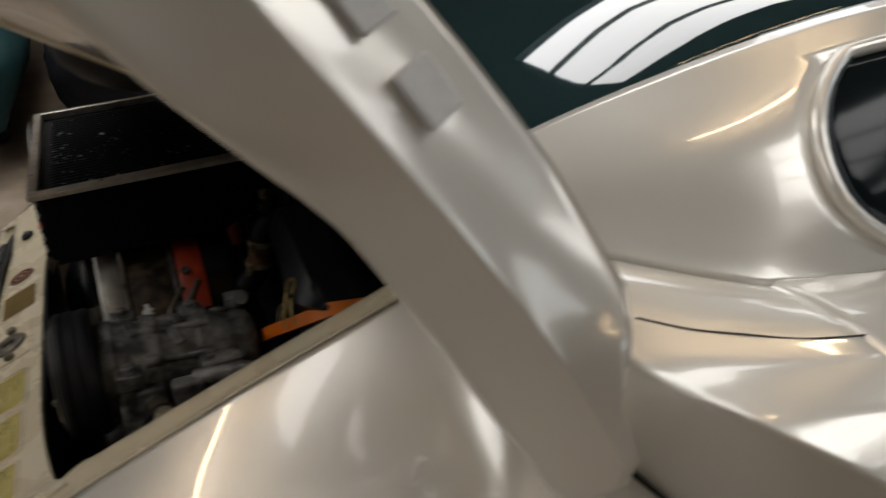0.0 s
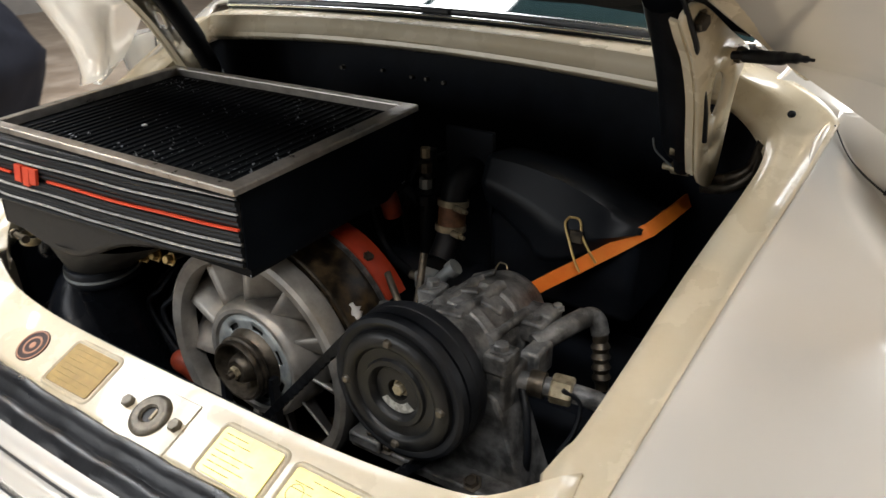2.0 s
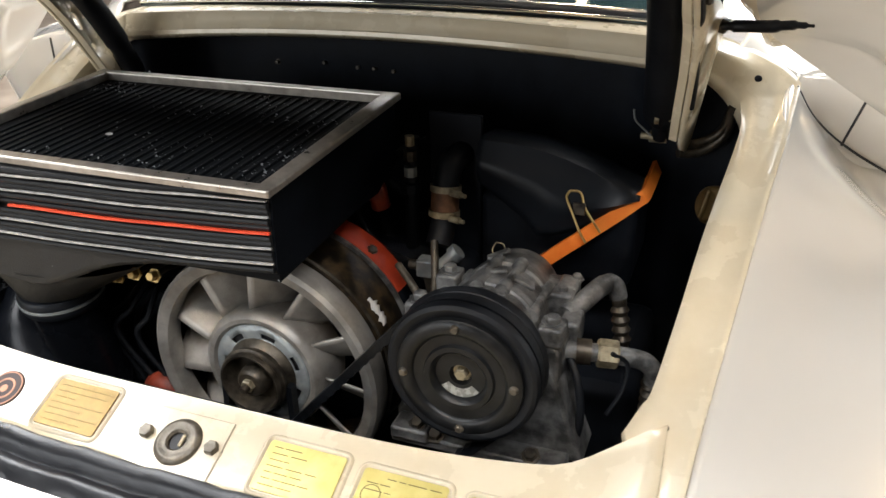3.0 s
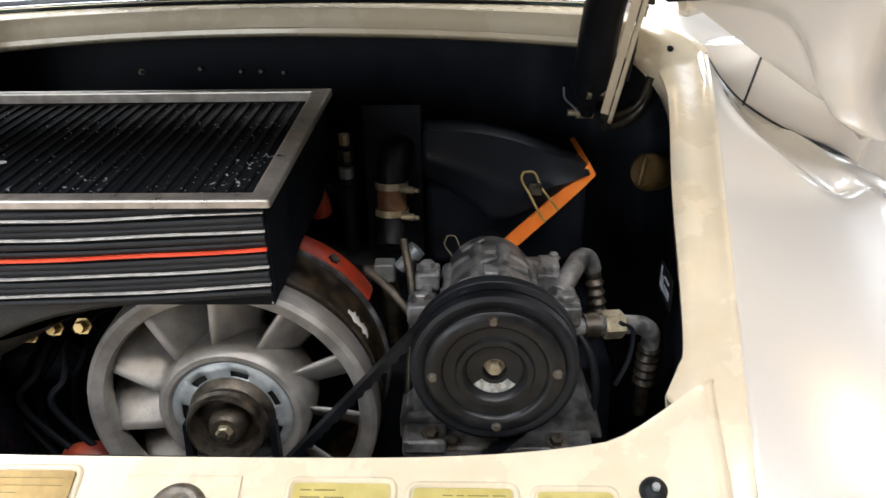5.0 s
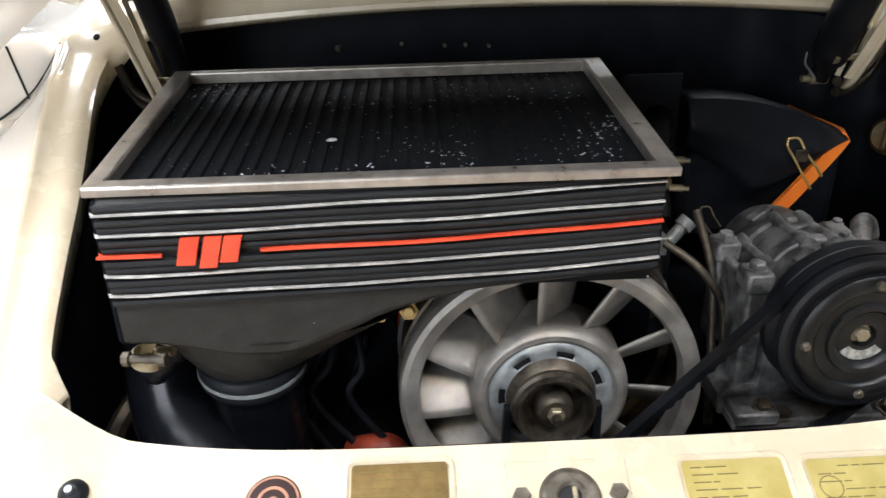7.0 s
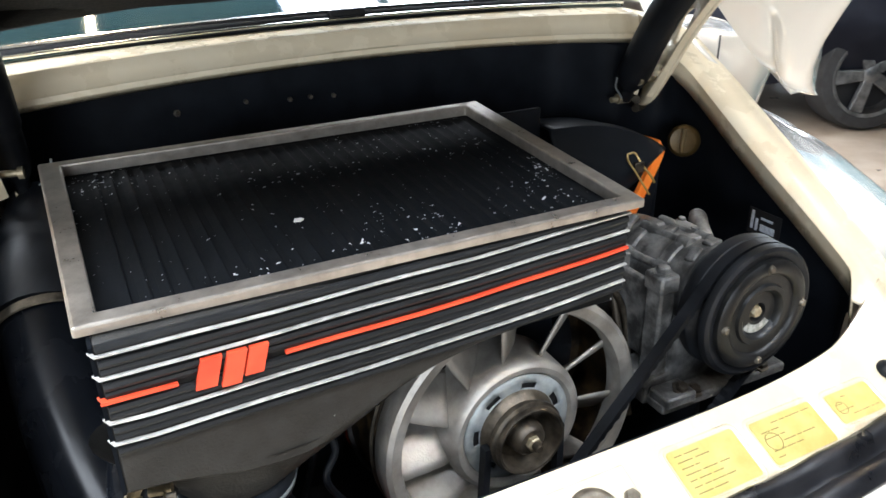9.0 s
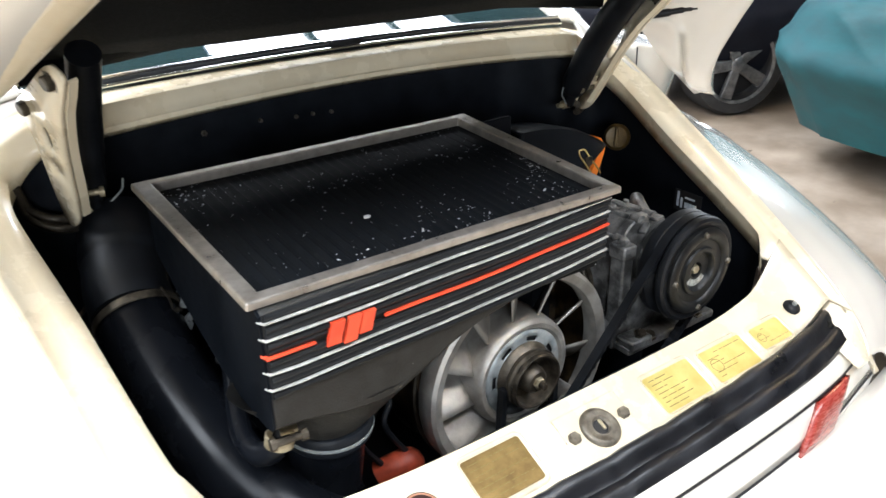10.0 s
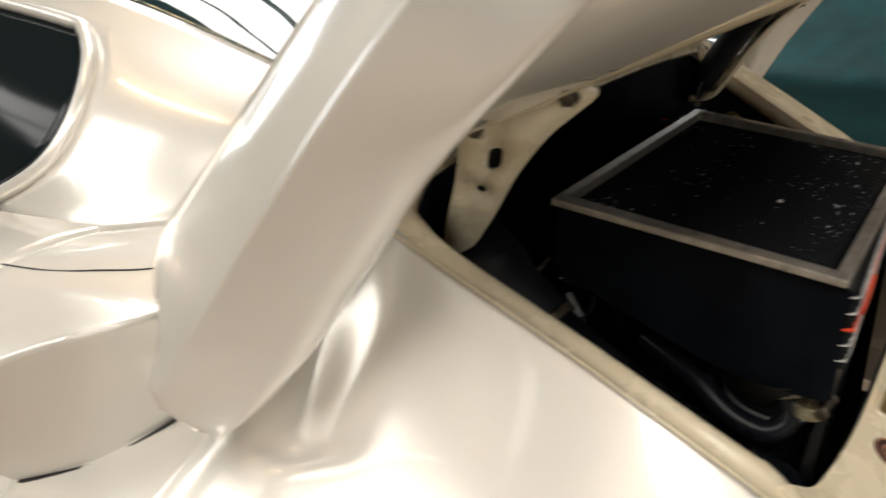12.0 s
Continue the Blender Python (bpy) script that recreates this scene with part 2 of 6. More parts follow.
def part(name, bm, mat, parent=None, label="", smooth=True, bevel=0.0, thick=0.0, sharp=38):
    me = bpy.data.meshes.new(name)
    bmesh.ops.recalc_face_normals(bm, faces=bm.faces)
    bm.to_mesh(me)
    bm.free()
    me.materials.append(mat)
    ob = new(name, me)
    if parent:
        ob.parent = parent
        if parent.type == "EMPTY":
            ob.matrix_parent_inverse = Matrix.Translation(parent.location).inverted()
    if label:
        tagged(ob, label)
    if thick:
        mod = ob.modifiers.new("thickness", "SOLIDIFY")
        mod.thickness, mod.offset = thick, -1
    if bevel:
        mod = ob.modifiers.new("edges", "BEVEL")
        mod.width, mod.segments, mod.limit_method, mod.angle_limit = bevel, 2, "ANGLE", radians(40)
    if smooth:
        me.shade_smooth()
        me.set_sharp_from_angle(angle=radians(sharp))
    return ob


def boxes(*items):
    """Boxes in one bmesh: (centre, size) or (centre, size, matrix)."""
    bm = bmesh.new()
    for it in items:
        m = Matrix.Translation(it[0]) @ (it[2] if len(it) > 2 else Matrix()) @ Matrix.Diagonal((*it[1], 1))
        bmesh.ops.create_cube(bm, size=1, matrix=m)
    return bm


def aim(d):
    return Vector(d).to_track_quat("Z", "Y").to_matrix().to_4x4()


def lathe(profile, centre, axis=(0, -1, 0), n=40, a0=0.0, a1=360.0, bm=None):
    """Profile of (radius, along) turned about an axis through centre."""
    bm = bm or bmesh.new()
    m = Matrix.Translation(centre) @ aim(axis)
    full = abs(a1 - a0) >= 359.9
    rings = []
    for k in range(n if full else n + 1):
        a = radians(a0 + (a1 - a0) * k / n)
        rings.append([bm.verts.new(m @ Vector((r * math.cos(a), r * math.sin(a), h))) for r, h in profile])
    count = len(rings)
    for k in range(count if full else count - 1):
        A, B = rings[k], rings[(k + 1) % count]
        for i in range(len(profile) - 1):
            bm.faces.new((A[i], A[i + 1], B[i + 1], B[i]))
    bmesh.ops.remove_doubles(bm, verts=bm.verts, dist=1e-6)
    return bm


def smooth_path(pts, per=8, closed=False):
    """Catmull-Rom through the points."""
    pts = [Vector(p) for p in pts]
    n = len(pts)
    out = []
    for i in range(n if closed else n - 1):
        if closed:
            p0, p1, p2, p3 = (pts[(i + k - 1) % n] for k in range(4))
        else:
            p1, p2 = pts[i], pts[i + 1]
            p0 = pts[i - 1] if i else p1 * 2 - p2
            p3 = pts[i + 2] if i + 2 < n else p2 * 2 - p1
        for k in range(per):
            t = k / per
            out.append(0.5 * ((2 * p1) + (p2 - p0) * t + (2 * p0 - 5 * p1 + 4 * p2 - p3) * t * t + (3 * p1 - p0 - 3 * p2 + p3) * t ** 3))
    if not closed:
        out.append(pts[-1])
    return out


def tube(pts, radius, n=12, per=8, bm=None, closed=False, wobble=0.0, flat=None):
    """Tube along a smooth path; radius a number or one per path step; flat=(w, h) sweeps a rectangle instead."""
    bm = bm or bmesh.new()
    path = smooth_path(pts, per, closed) if per > 1 else [Vector(p) for p in pts]
    count = len(path)
    rings, side = [], None
    for i, p in enumerate(path):
        a = path[i - 1] if i or closed else path[i]
        b = path[(i + 1) % count] if i + 1 < count or closed else path[i]
        d = (b - a).normalized()
        if side is None:
            side = d.orthogonal().normalized()
        side = (side - d * side.dot(d)).normalized()
        up = d.cross(side)
        r = radius if isinstance(radius, (int, float)) else radius[min(i, len(radius) - 1)]
        if wobble:
            r *= 1 + wobble * (i % 2)
        ring = []
        for k in range(n):
            t = 2 * math.pi * k / n
            ring.append(bm.verts.new(p + side * r * math.cos(t) + up * r * math.sin(t)))
        rings.append(ring)
    for i in range(count if closed else count - 1):
        A, B = rings[i], rings[(i + 1) % count]
        for k in range(n):
            bm.faces.new((A[k], A[(k + 1) % n], B[(k + 1) % n], B[k]))
    if not closed:
        bm.faces.new(rings[0]), bm.faces.new(rings[-1])
    return bm


def band(pts, width_dir, width, thick, per=8, bm=None):
    """Flat band along a path: width along a fixed direction, thickness across it."""
    bm = bm or bmesh.new()
    w = Vector(width_dir).normalized() * width / 2
    path = smooth_path(pts, per) if per > 1 else [Vector(p) for p in pts]
    rows = []
    for i, p in enumerate(path):
        d = (path[min(i + 1, len(path) - 1)] - path[max(i - 1, 0)]).normalized()
        t = d.cross(w).normalized() * thick / 2
        rows.append([bm.verts.new(q) for q in (p - w - t, p + w - t, p + w + t, p - w + t)])
    for A, B in zip(rows, rows[1:]):
        for k in range(4):
            bm.faces.new((A[k], A[(k + 1) % 4], B[(k + 1) % 4], B[k]))
    bm.faces.new(rows[0]), bm.faces.new(rows[-1])
    return bm


def grid(rows, bm=None, keep=None, close=False):
    """Faces over rows of points; keep(i, j) tells which faces stay."""
    bm = bm or bmesh.new()
    vs = [[bm.verts.new(p) for p in r] for r in rows]
    for i in range(len(vs) - 1):
        n = len(vs[i])
        for j in range(n if close else n - 1):
            if keep is None or keep(i, j):
                q = (vs[i][j], vs[i][(j + 1) % n], vs[i + 1][(j + 1) % n], vs[i + 1][j])
                bm.faces.new(q)
    return bm


def mirror(bm):
    """Adds the mirror image over the car's middle plane."""
    geo = bmesh.ops.duplicate(bm, geom=bm.verts[:] + bm.edges[:] + bm.faces[:])["geom"]
    vs = [g for g in geo if isinstance(g, bmesh.types.BMVert)]
    for v in vs:
        v.co.x = -v.co.x
    bmesh.ops.reverse_faces(bm, faces=[g for g in geo if isinstance(g, bmesh.types.BMFace)])
    bmesh.ops.remove_doubles(bm, verts=bm.verts, dist=1e-5)
    return bm


def prism(outline, depth, m):
    """Outline of (u, v) pairs raised by depth along the third axis of m."""
    bm = bmesh.new()
    a = [bm.verts.new(m @ Vector((u, v, 0))) for u, v in outline]
    b = [bm.verts.new(m @ Vector((u, v, depth))) for u, v in outline]
    bm.faces.new(a), bm.faces.new(list(reversed(b)))
    for i in range(len(a)):
        bm.faces.new((a[i], a[(i + 1) % len(a)], b[(i + 1) % len(a)], b[i]))
    return bm


def bolt(name, parent, at, axis, r, h, mat):
    bm = lathe([(0, h), (r * 0.85, h), (r, h * 0.8), (r, 0), (r * 1.5, 0), (r * 1.5, -h * 0.25), (0, -h * 0.25)], at, axis, 6)
    return part(name, bm, mat, parent, smooth=False)


def blend(table, y):
    """Interpolates the sections of a table [(y, [(x, z), ...]), ...] smoothly at y."""
    ys = [r[0] for r in table]
    i = max(0, min(len(ys) - 2, sum(1 for v in ys if v <= y) - 1))
    t = (y - ys[i]) / (ys[i + 1] - ys[i])
    rows = [table[max(0, i - 1)], table[i], table[i + 1], table[min(len(ys) - 1, i + 2)]]
    out = []
    for k in range(len(table[0][1])):
        p0, p1, p2, p3 = (Vector(r[1][k]) for r in rows)
        y0, y1, y2, y3 = (r[0] for r in rows)
        h = y2 - y1
        m1 = (p2 - p0) / (y2 - y0) * h if y2 > y0 else Vector((0, 0))
        m2 = (p3 - p1) / (y3 - y1) * h if y3 > y1 else Vector((0, 0))
        t2, t3 = t * t, t ** 3
        out.append((2 * t3 - 3 * t2 + 1) * p1 + (t3 - 2 * t2 + t) * m1 + (-2 * t3 + 3 * t2) * p2 + (t3 - t2) * m2)
    return out


def spread(points, per):
    """Smooth line of (x, z) through control points."""
    return [(p.x, p.y) for p in smooth_path([(p[0], p[1], 0) for p in points], per)]

def steps(a, b, n):
    return [a + (b - a) * i / n for i in range(n + 1)]


# ---- the building ----
def build_hall():
    X0, X1, Y0, Y1 = -9.0, 9.0, -6.0, 10.0
    bm = grid([[(X0 + (X1 - X0) * i / 12, Y0 + (Y1 - Y0) * j / 12, 0) for i in range(13)] for j in range(13)])
    tagged(part("floor", bm, FLOOR), "worn beige concrete workshop floor with stains", "floor", kind="structure")
    tagged(part("wall_west", boxes(((X0 - 0.1, (Y0 + Y1) / 2, CEIL / 2), (0.2, Y1 - Y0, CEIL))), WALL, smooth=False), "plain painted workshop wall", "wall", kind="structure")
    for k, (wall, y, out, (a, b, c, d)) in enumerate((("wall_south", Y0, -1, REAR_DOOR), ("wall_north", Y1, 1, FRONT_DOOR))):
        bm = boxes(((a / 2 + X0 / 2, y + 0.1 * out, CEIL / 2), (a - X0, 0.2, CEIL)), ((b / 2 + X1 / 2, y + 0.1 * out, CEIL / 2), (X1 - b, 0.2, CEIL)),
                   (((a + b) / 2, y + 0.1 * out, c / 2), (b - a, 0.2, c)), (((a + b) / 2, y + 0.1 * out, (CEIL + d) / 2), (b - a, 0.2, CEIL - d)))
        tagged(part(wall, bm, WALL, smooth=False), "plain painted workshop wall with a glazed door", "wall", kind="structure")
        w = thing("door_%d" % (k + 1), "wide glazed workshop door with dark bars", "door", ((a + b) / 2, y, c), kind="structure")
        for x in steps(a, b, 4):
            part("glazing_bar", boxes(((x, y + 0.03 * out, (c + d) / 2), (0.06, 0.05, d - c))), ROOF, w, smooth=False)
    # Opening and bars made up round the side fill lamp.
    a, b, c, d = SIDE_FILL
    bm = boxes(((X1 + 0.1, (Y0 + a) / 2, CEIL / 2), (0.2, a - Y0, CEIL)), ((X1 + 0.1, (Y1 + b) / 2, CEIL / 2), (0.2, Y1 - b, CEIL)),
               ((X1 + 0.1, (a + b) / 2, c / 2), (0.2, b - a, c)), ((X1 + 0.1, (a + b) / 2, (CEIL + d) / 2), (0.2, b - a, CEIL - d)))
    tagged(part("wall_east", bm, WALL, smooth=False), "plain painted workshop wall with an added opening for fill light", "wall", kind="structure")
    w = thing("window_1", "unseen window opening added for side fill light, with dark glazing bars", "window", (X1, (a + b) / 2, c), kind="structure")
    for y in steps(a, b, 4):
        part("glazing_bar", boxes(((X1 + 0.02, y, (c + d) / 2), (0.05, 0.06, d - c))), ROOF, w, smooth=False)
    # roof sheet with the skylight openings left free
    xs = sorted({X0 - 0.2, X1 + 0.2, *(v for s in SKYLIGHTS for v in s[:2])})
    ys = sorted({Y0 - 0.2, Y1 + 0.2, *(v for s in SKYLIGHTS for v in s[2:])})
    items = []
    for a, b in zip(xs, xs[1:]):
        for c, d in zip(ys, ys[1:]):
            if not any(s[0] <= (a + b) / 2 <= s[1] and s[2] <= (c + d) / 2 <= s[3] for s in SKYLIGHTS):
                items.append((((a + b) / 2, (c + d) / 2, CEIL + 0.06), (b - a, d - c, 0.12)))
    tagged(part("ceiling", boxes(*items), ROOF, smooth=False), "dark sheet roof of the workshop", "ceiling", kind="structure")
    for k, (a, b, c, d) in enumerate(SKYLIGHTS):
        w = thing("window_%d" % (k + 2), "roof skylight with dark glazing bars", "skylight", ((a + b) / 2, (c + d) / 2, CEIL), kind="structure")
        for x in (a + (b - a) / 3, a + 2 * (b - a) / 3):
            part("glazing_bar", boxes(((x, (c + d) / 2, CEIL + 0.02), (0.05, d - c, 0.05))), ROOF, w, smooth=False)
    for x, y, ux, uy in ((-0.25, 2.6, 0, 1), (0.05, -1.95, 1, 0), (-4.6, 0.6, 0, 1), (4.6, 0.6, 0, 1)):
        lamp = thing("strip_light", "long slim warm white tube light under the roof", "ceiling light", (x, y, CEIL - 0.4), group="strip lights")
        rods = [((x + k * ux, y + k * uy, CEIL - 0.15), (0.02, 0.02, 0.3)) for k in ((-0.7, 0.7) if uy else (-0.2, 0.12))]
        part("housing", boxes(((x, y, CEIL - 0.33), (0.06 + 1.6 * ux, 0.06 + 1.6 * uy, 0.05)), *rods), ROOF, lamp, smooth=False)
        part("tube", lathe([(0, 0), (0.02, 0), (0.02, 1.5), (0, 1.5)], (x - 0.75 * ux, y - 0.75 * uy, CEIL - 0.39), (ux, uy, 0), 10), TUBE, lamp)


build_hall()

# ---- the car ----
CAR = thing("sports_car", "pearl white classic rear-engined sports car with its engine lid raised", "car", (0, 2.0, 0))

# fender sections (x, z) from the deck edge down to the sill
FENDER = [
    (0.236, [(0.452, 0.752), (0.480, 0.748), (0.510, 0.732), (0.545, 0.69), (0.572, 0.62), (0.585, 0.54), (0.585, 0.44), (0.58, 0.30)]),
    (0.248, [(0.452, 0.775), (0.492, 0.768), (0.540, 0.748), (0.592, 0.70), (0.630, 0.63), (0.645, 0.55), (0.645, 0.44), (0.64, 0.30)]),
    (0.272, [(0.450, 0.806), (0.505, 0.793), (0.570, 0.770), (0.640, 0.72), (0.695, 0.645), (0.72, 0.55), (0.72, 0.44), (0.71, 0.30)]),
    (0.32, [(0.452, 0.842), (0.52, 0.828), (0.60, 0.80), (0.69, 0.745), (0.76, 0.665), (0.79, 0.56), (0.79, 0.45), (0.77, 0.30)]),
    (0.50, [(0.472, 0.940), (0.54, 0.912), (0.63, 0.875), (0.73, 0.82), (0.81, 0.73), (0.85, 0.60), (0.85, 0.47), (0.83, 0.28)]),
    (0.70, [(0.499, 1.036), (0.565, 0.985), (0.66, 0.935), (0.77, 0.875), (0.855, 0.78), (0.89, 0.66), (0.89, 0.50), (0.87, 0.28)]),
    (0.785, [(0.507, 1.074), (0.58, 1.005), (0.67, 0.948), (0.78, 0.89), (0.865, 0.79), (0.895, 0.66), (0.895, 0.50), (0.88, 0.28)]),
    (0.95, [(0.628, 1.058), (0.680, 1.059), (0.740, 1.053), (0.812, 1.031), (0.868, 0.982), (0.895, 0.86), (0.897, 0.60), (0.88, 0.28)]),
    (1.30, [(0.684, 1.036), (0.720, 1.022), (0.765, 0.998), (0.815, 0.952), (0.855, 0.875), (0.875, 0.75), (0.876, 0.55), (0.86, 0.26)]),
    (1.80, [(0.686, 1.012), (0.698, 0.998), (0.718, 0.970), (0.750, 0.90), (0.78, 0.78), (0.80, 0.635), (0.80, 0.48), (0.79, 0.22)]),
    (3.00, [(0.62, 0.96), (0.64, 0.93), (0.68, 0.89), (0.73, 0.83), (0.77, 0.74), (0.79, 0.61), (0.79, 0.48), (0.78, 0.22)]),
    (3.50, [(0.42, 0.80), (0.50, 0.80), (0.62, 0.81), (0.71, 0.78), (0.78, 0.70), (0.80, 0.58), (0.80, 0.46), (0.79, 0.24)]),
    (4.05, [(0.36, 0.66), (0.45, 0.66), (0.55, 0.66), (0.63, 0.63), (0.68, 0.57), (0.70, 0.50), (0.70, 0.42), (0.69, 0.28)]),
]
# the same stretch below and behind the shoulder fairing
FENDER_LOW = [
    (0.785, [(0.507, 1.074), (0.58, 1.005), (0.67, 0.948), (0.78, 0.89), (0.865, 0.79), (0.895, 0.66), (0.895, 0.50), (0.88, 0.28)]),
    (1.00, [(0.590, 1.03), (0.62, 0.99), (0.68, 0.945), (0.78, 0.885), (0.865, 0.79), (0.895, 0.66), (0.895, 0.50), (0.88, 0.28)]),
]
# upper body sections (x, z) from the middle to the belt line
UPPER = [
    (0.785, [(0, 1.112), (0.20, 1.110), (0.35, 1.104), (0.41, 1.096), (0.455, 1.090), (0.485, 1.082), (0.507, 1.074)]),
    (0.83, [(0, 1.1435), (0.20, 1.141), (0.36, 1.134), (0.425, 1.126), (0.475, 1.112), (0.506, 1.096), (0.531, 1.074)]),
    (1.00, [(0, 1.212), (0.20, 1.208), (0.37, 1.194), (0.45, 1.178), (0.556, 1.146), (0.618, 1.090), (0.643, 1.0480)]),
    (1.20, [(0, 1.278), (0.20, 1.272), (0.38, 1.252), (0.47, 1.222), (0.562, 1.178), (0.634, 1.112), (0.6725, 1.036)]),
    (1.42, [(0, 1.308), (0.20, 1.302), (0.38, 1.282), (0.48, 1.247), (0.575, 1.192), (0.643, 1.112), (0.6845, 1.025)]),
    (1.80, [(0, 1.320), (0.20, 1.315), (0.38, 1.295), (0.48, 1.255), (0.58, 1.195), (0.648, 1.108), (0.686, 1.012)]),
    (2.30, [(0, 1.300), (0.20, 1.295), (0.37, 1.275), (0.47, 1.235), (0.562, 1.175), (0.63, 1.085), (0.662, 0.992)]),
    (2.65, [(0, 1.20), (0.20, 1.195), (0.38, 1.18), (0.47, 1.15), (0.54, 1.10), (0.60, 1.03), (0.63, 0.972)]),
    (3.00, [(0, 0.985), (0.20, 0.982), (0.38, 0.978), (0.47, 0.973), (0.54, 0.968), (0.59, 0.964), (0.62, 0.96)]),
    (3.50, [(0, 0.86), (0.12, 0.858), (0.22, 0.85), (0.29, 0.838), (0.34, 0.825), (0.39, 0.81), (0.42, 0.80)]),
    (4.05, [(0, 0.66), (0.10, 0.66), (0.18, 0.66), (0.24, 0.66), (0.29, 0.66), (0.33, 0.66), (0.36, 0.66)]),
]


COWL = [(0.7630, 1.0950), (0.7570, 1.1010), (0.7575, 1.1060), (0.7600, 1.1075), (0.7640, 1.1180), (0.7660, 1.1250), (0.7680, 1.1275), (0.7710, 1.1265), (0.7840, 1.1268), (0.7980, 1.1275), (0.8080, 1.1280), (0.8180, 1.1285)]


def cowl_section(x):
    k = (x / 0.4) ** 2
    return [(y + 0.006 * k, z - (0.0206 - 0.009 * i / 11) * k) for i, (y, z) in enumerate(COWL)]


def ease(a, b, v):
    t = min(1.0, max(0.0, (v - a) / (b - a)))
    return t * t * (3 - 2 * t)


def flute(x, y, z):
    """Hollow that runs from the deck corner down and outwards behind a rounded rib."""
    u = (x - 0.512) * 0.840 - (y - 0.752) * 0.543
    v = (x - 0.512) * 0.543 + (y - 0.740) * 0.840
    along = ease(-0.01, 0.045, u) * (1 - ease(0.145, 0.175, u))
    fall = 0.36 * (math.sqrt(v * v + 0.00012) + v) / 2
    rise = 1 - ease(0.055, 0.120, v)
    return z - along * fall * rise


def build_body():
    # fenders and flanks with their wheel arches
    ys = [0.236, 0.240, 0.245, 0.252, 0.262, 0.275] + steps(0.295, 0.515, 9) + steps(0.525, 0.785, 26) + steps(0.79, 0.94, 30) + [0.95, 0.96, 0.97, 0.98, 0.988, 0.995] + steps(1.0, 1.6, 12) + steps(1.8, 4.05, 18)
    rows = []
    for y in ys:
        row = []
        low = spread(blend(FENDER_LOW, y), 10) if 0.785 <= y <= 0.995 else None
        for k, (x, z) in enumerate(spread(blend(FENDER, y), 10)):
            if low:
                w = ease(0.945, 0.995, y)
                x, z = low[k][0] + (x - low[k][0]) * w, low[k][1] + (z - low[k][1]) * w
            row.append((x, y, flute(x, y, z)))
        rows.append(row)

    def keep(i, j):
        x, y, z = rows[i][j]
        return not ((y - 0.97) ** 2 + (z - 0.30) ** 2 < 0.33 ** 2 or (y - 3.24) ** 2 + (z - 0.30) ** 2 < 0.32 ** 2)
    bm = grid(rows, keep=keep)
    body = part("body_shell", mirror(bm), PAINT, CAR, thick=0.006)
    # upper body, with the openings for the glass
    ys = [0.785, 0.80, 0.815, 0.83, 0.84, 0.87] + steps(0.9, 1.0, 3) + [1.03, 1.06, 1.09, 1.13, 1.17] + steps(1.22, 1.4, 5) + steps(1.46, 2.3, 12) + steps(2.36, 3.0, 8) + steps(3.1, 4.05, 8)
    TIP = ys.index(1.09)
    JT, JB = 20, 36
    rows = []
    for i, y in enumerate(ys):
        row = []
        for j in range(37):
            # the window's rounded rear end: stations near it bend forward above and below
            k = abs(j - 28) / 8
            bend = 0.12 * min(k, 1.0) ** 2.2 * max(0.0, 1 - abs(i - TIP) / 5.0)
            yy = y + bend
            x, z = spread(blend(UPPER, yy), 6)[j]
            # the pillar's foot flares out into the shoulder
            flare = (max(0, j - 28) / 8) ** 2 * (1 - ease(0.98, 1.10, yy)) * ease(0.79, 0.86, yy)
            row.append((x + 0.020 * flare, yy, z + 0.0035 * flare))
        rows.append(row)

    def rear(y, j):
        return 0.82 < y < 1.37 and j < 16

    def side(y, j):
        return 1.09 < y < 2.45 and JT <= j < JB

    def front(y, j):
        return 2.42 < y < 2.93 and j < 20

    def cowl_zone(y, j):
        return y < 0.83 and j < 21
    bm = grid(rows, keep=lambda i, j: not any(f((ys[i] + ys[i + 1]) / 2, j) for f in (rear, side, front, cowl_zone)))
    part("roof", mirror(bm), PAINT, CAR, thick=0.006)

    def pane(test, drop):
        g = bmesh.new()
        vs = {}
        for i in range(len(ys) - 1):
            for j in range(len(rows[0]) - 1):
                if test((ys[i] + ys[i + 1]) / 2, j):
                    q = []
                    for a, b in ((i, j), (i, j + 1), (i + 1, j + 1), (i + 1, j)):
                        if (a, b) not in vs:
                            x, y, z = rows[a][b]
                            vs[a, b] = g.verts.new((x - drop[0], y, z - drop[1]))
                        q.append(vs[a, b])
                    g.faces.new(q)
        return g
    edge = [rows[i][JT] for i in range(TIP + 8, TIP, -1)] + [rows[TIP][j] for j in range(JT, JB + 1)] + [rows[i][JB] for i in range(TIP + 1, TIP + 9)]
    for s in (-1, 1):
        part("window_surround", tube([(s * (x + 0.002), y - 0.004, z) for x, y, z in edge], 0.0085, 10, 1), PAINT, CAR, "rounded white window surround")
        part("side_seal", tube([(s * (x - 0.001), y + 0.008, z) for x, y, z in edge], 0.007, 8, 1), RUBBER, CAR, "black window seal")
        g = pane(side, (0.010, 0))
        for v in g.verts:
            v.co.x *= s
        part("side_window", g, SIDE_GLASS, CAR, "dark quarter window", thick=0.004)
    part("rear_window", mirror(pane(rear, (0, 0.004))), GLASS, CAR, "dark tinted rear window", thick=0.004)
    part("windscreen", mirror(pane(front, (0, 0.006))), GLASS, CAR, thick=0.004)
    # cowl: stepped flange between the engine bay and the rear window
    rows2 = [[(x, y, z) for y, z in cowl_section(x)] for x in steps(-0.40, 0.40, 44)]
    part("cowl", grid(rows2), INNER, CAR, "cream painted cowl flange below the rear window", thick=0.003)
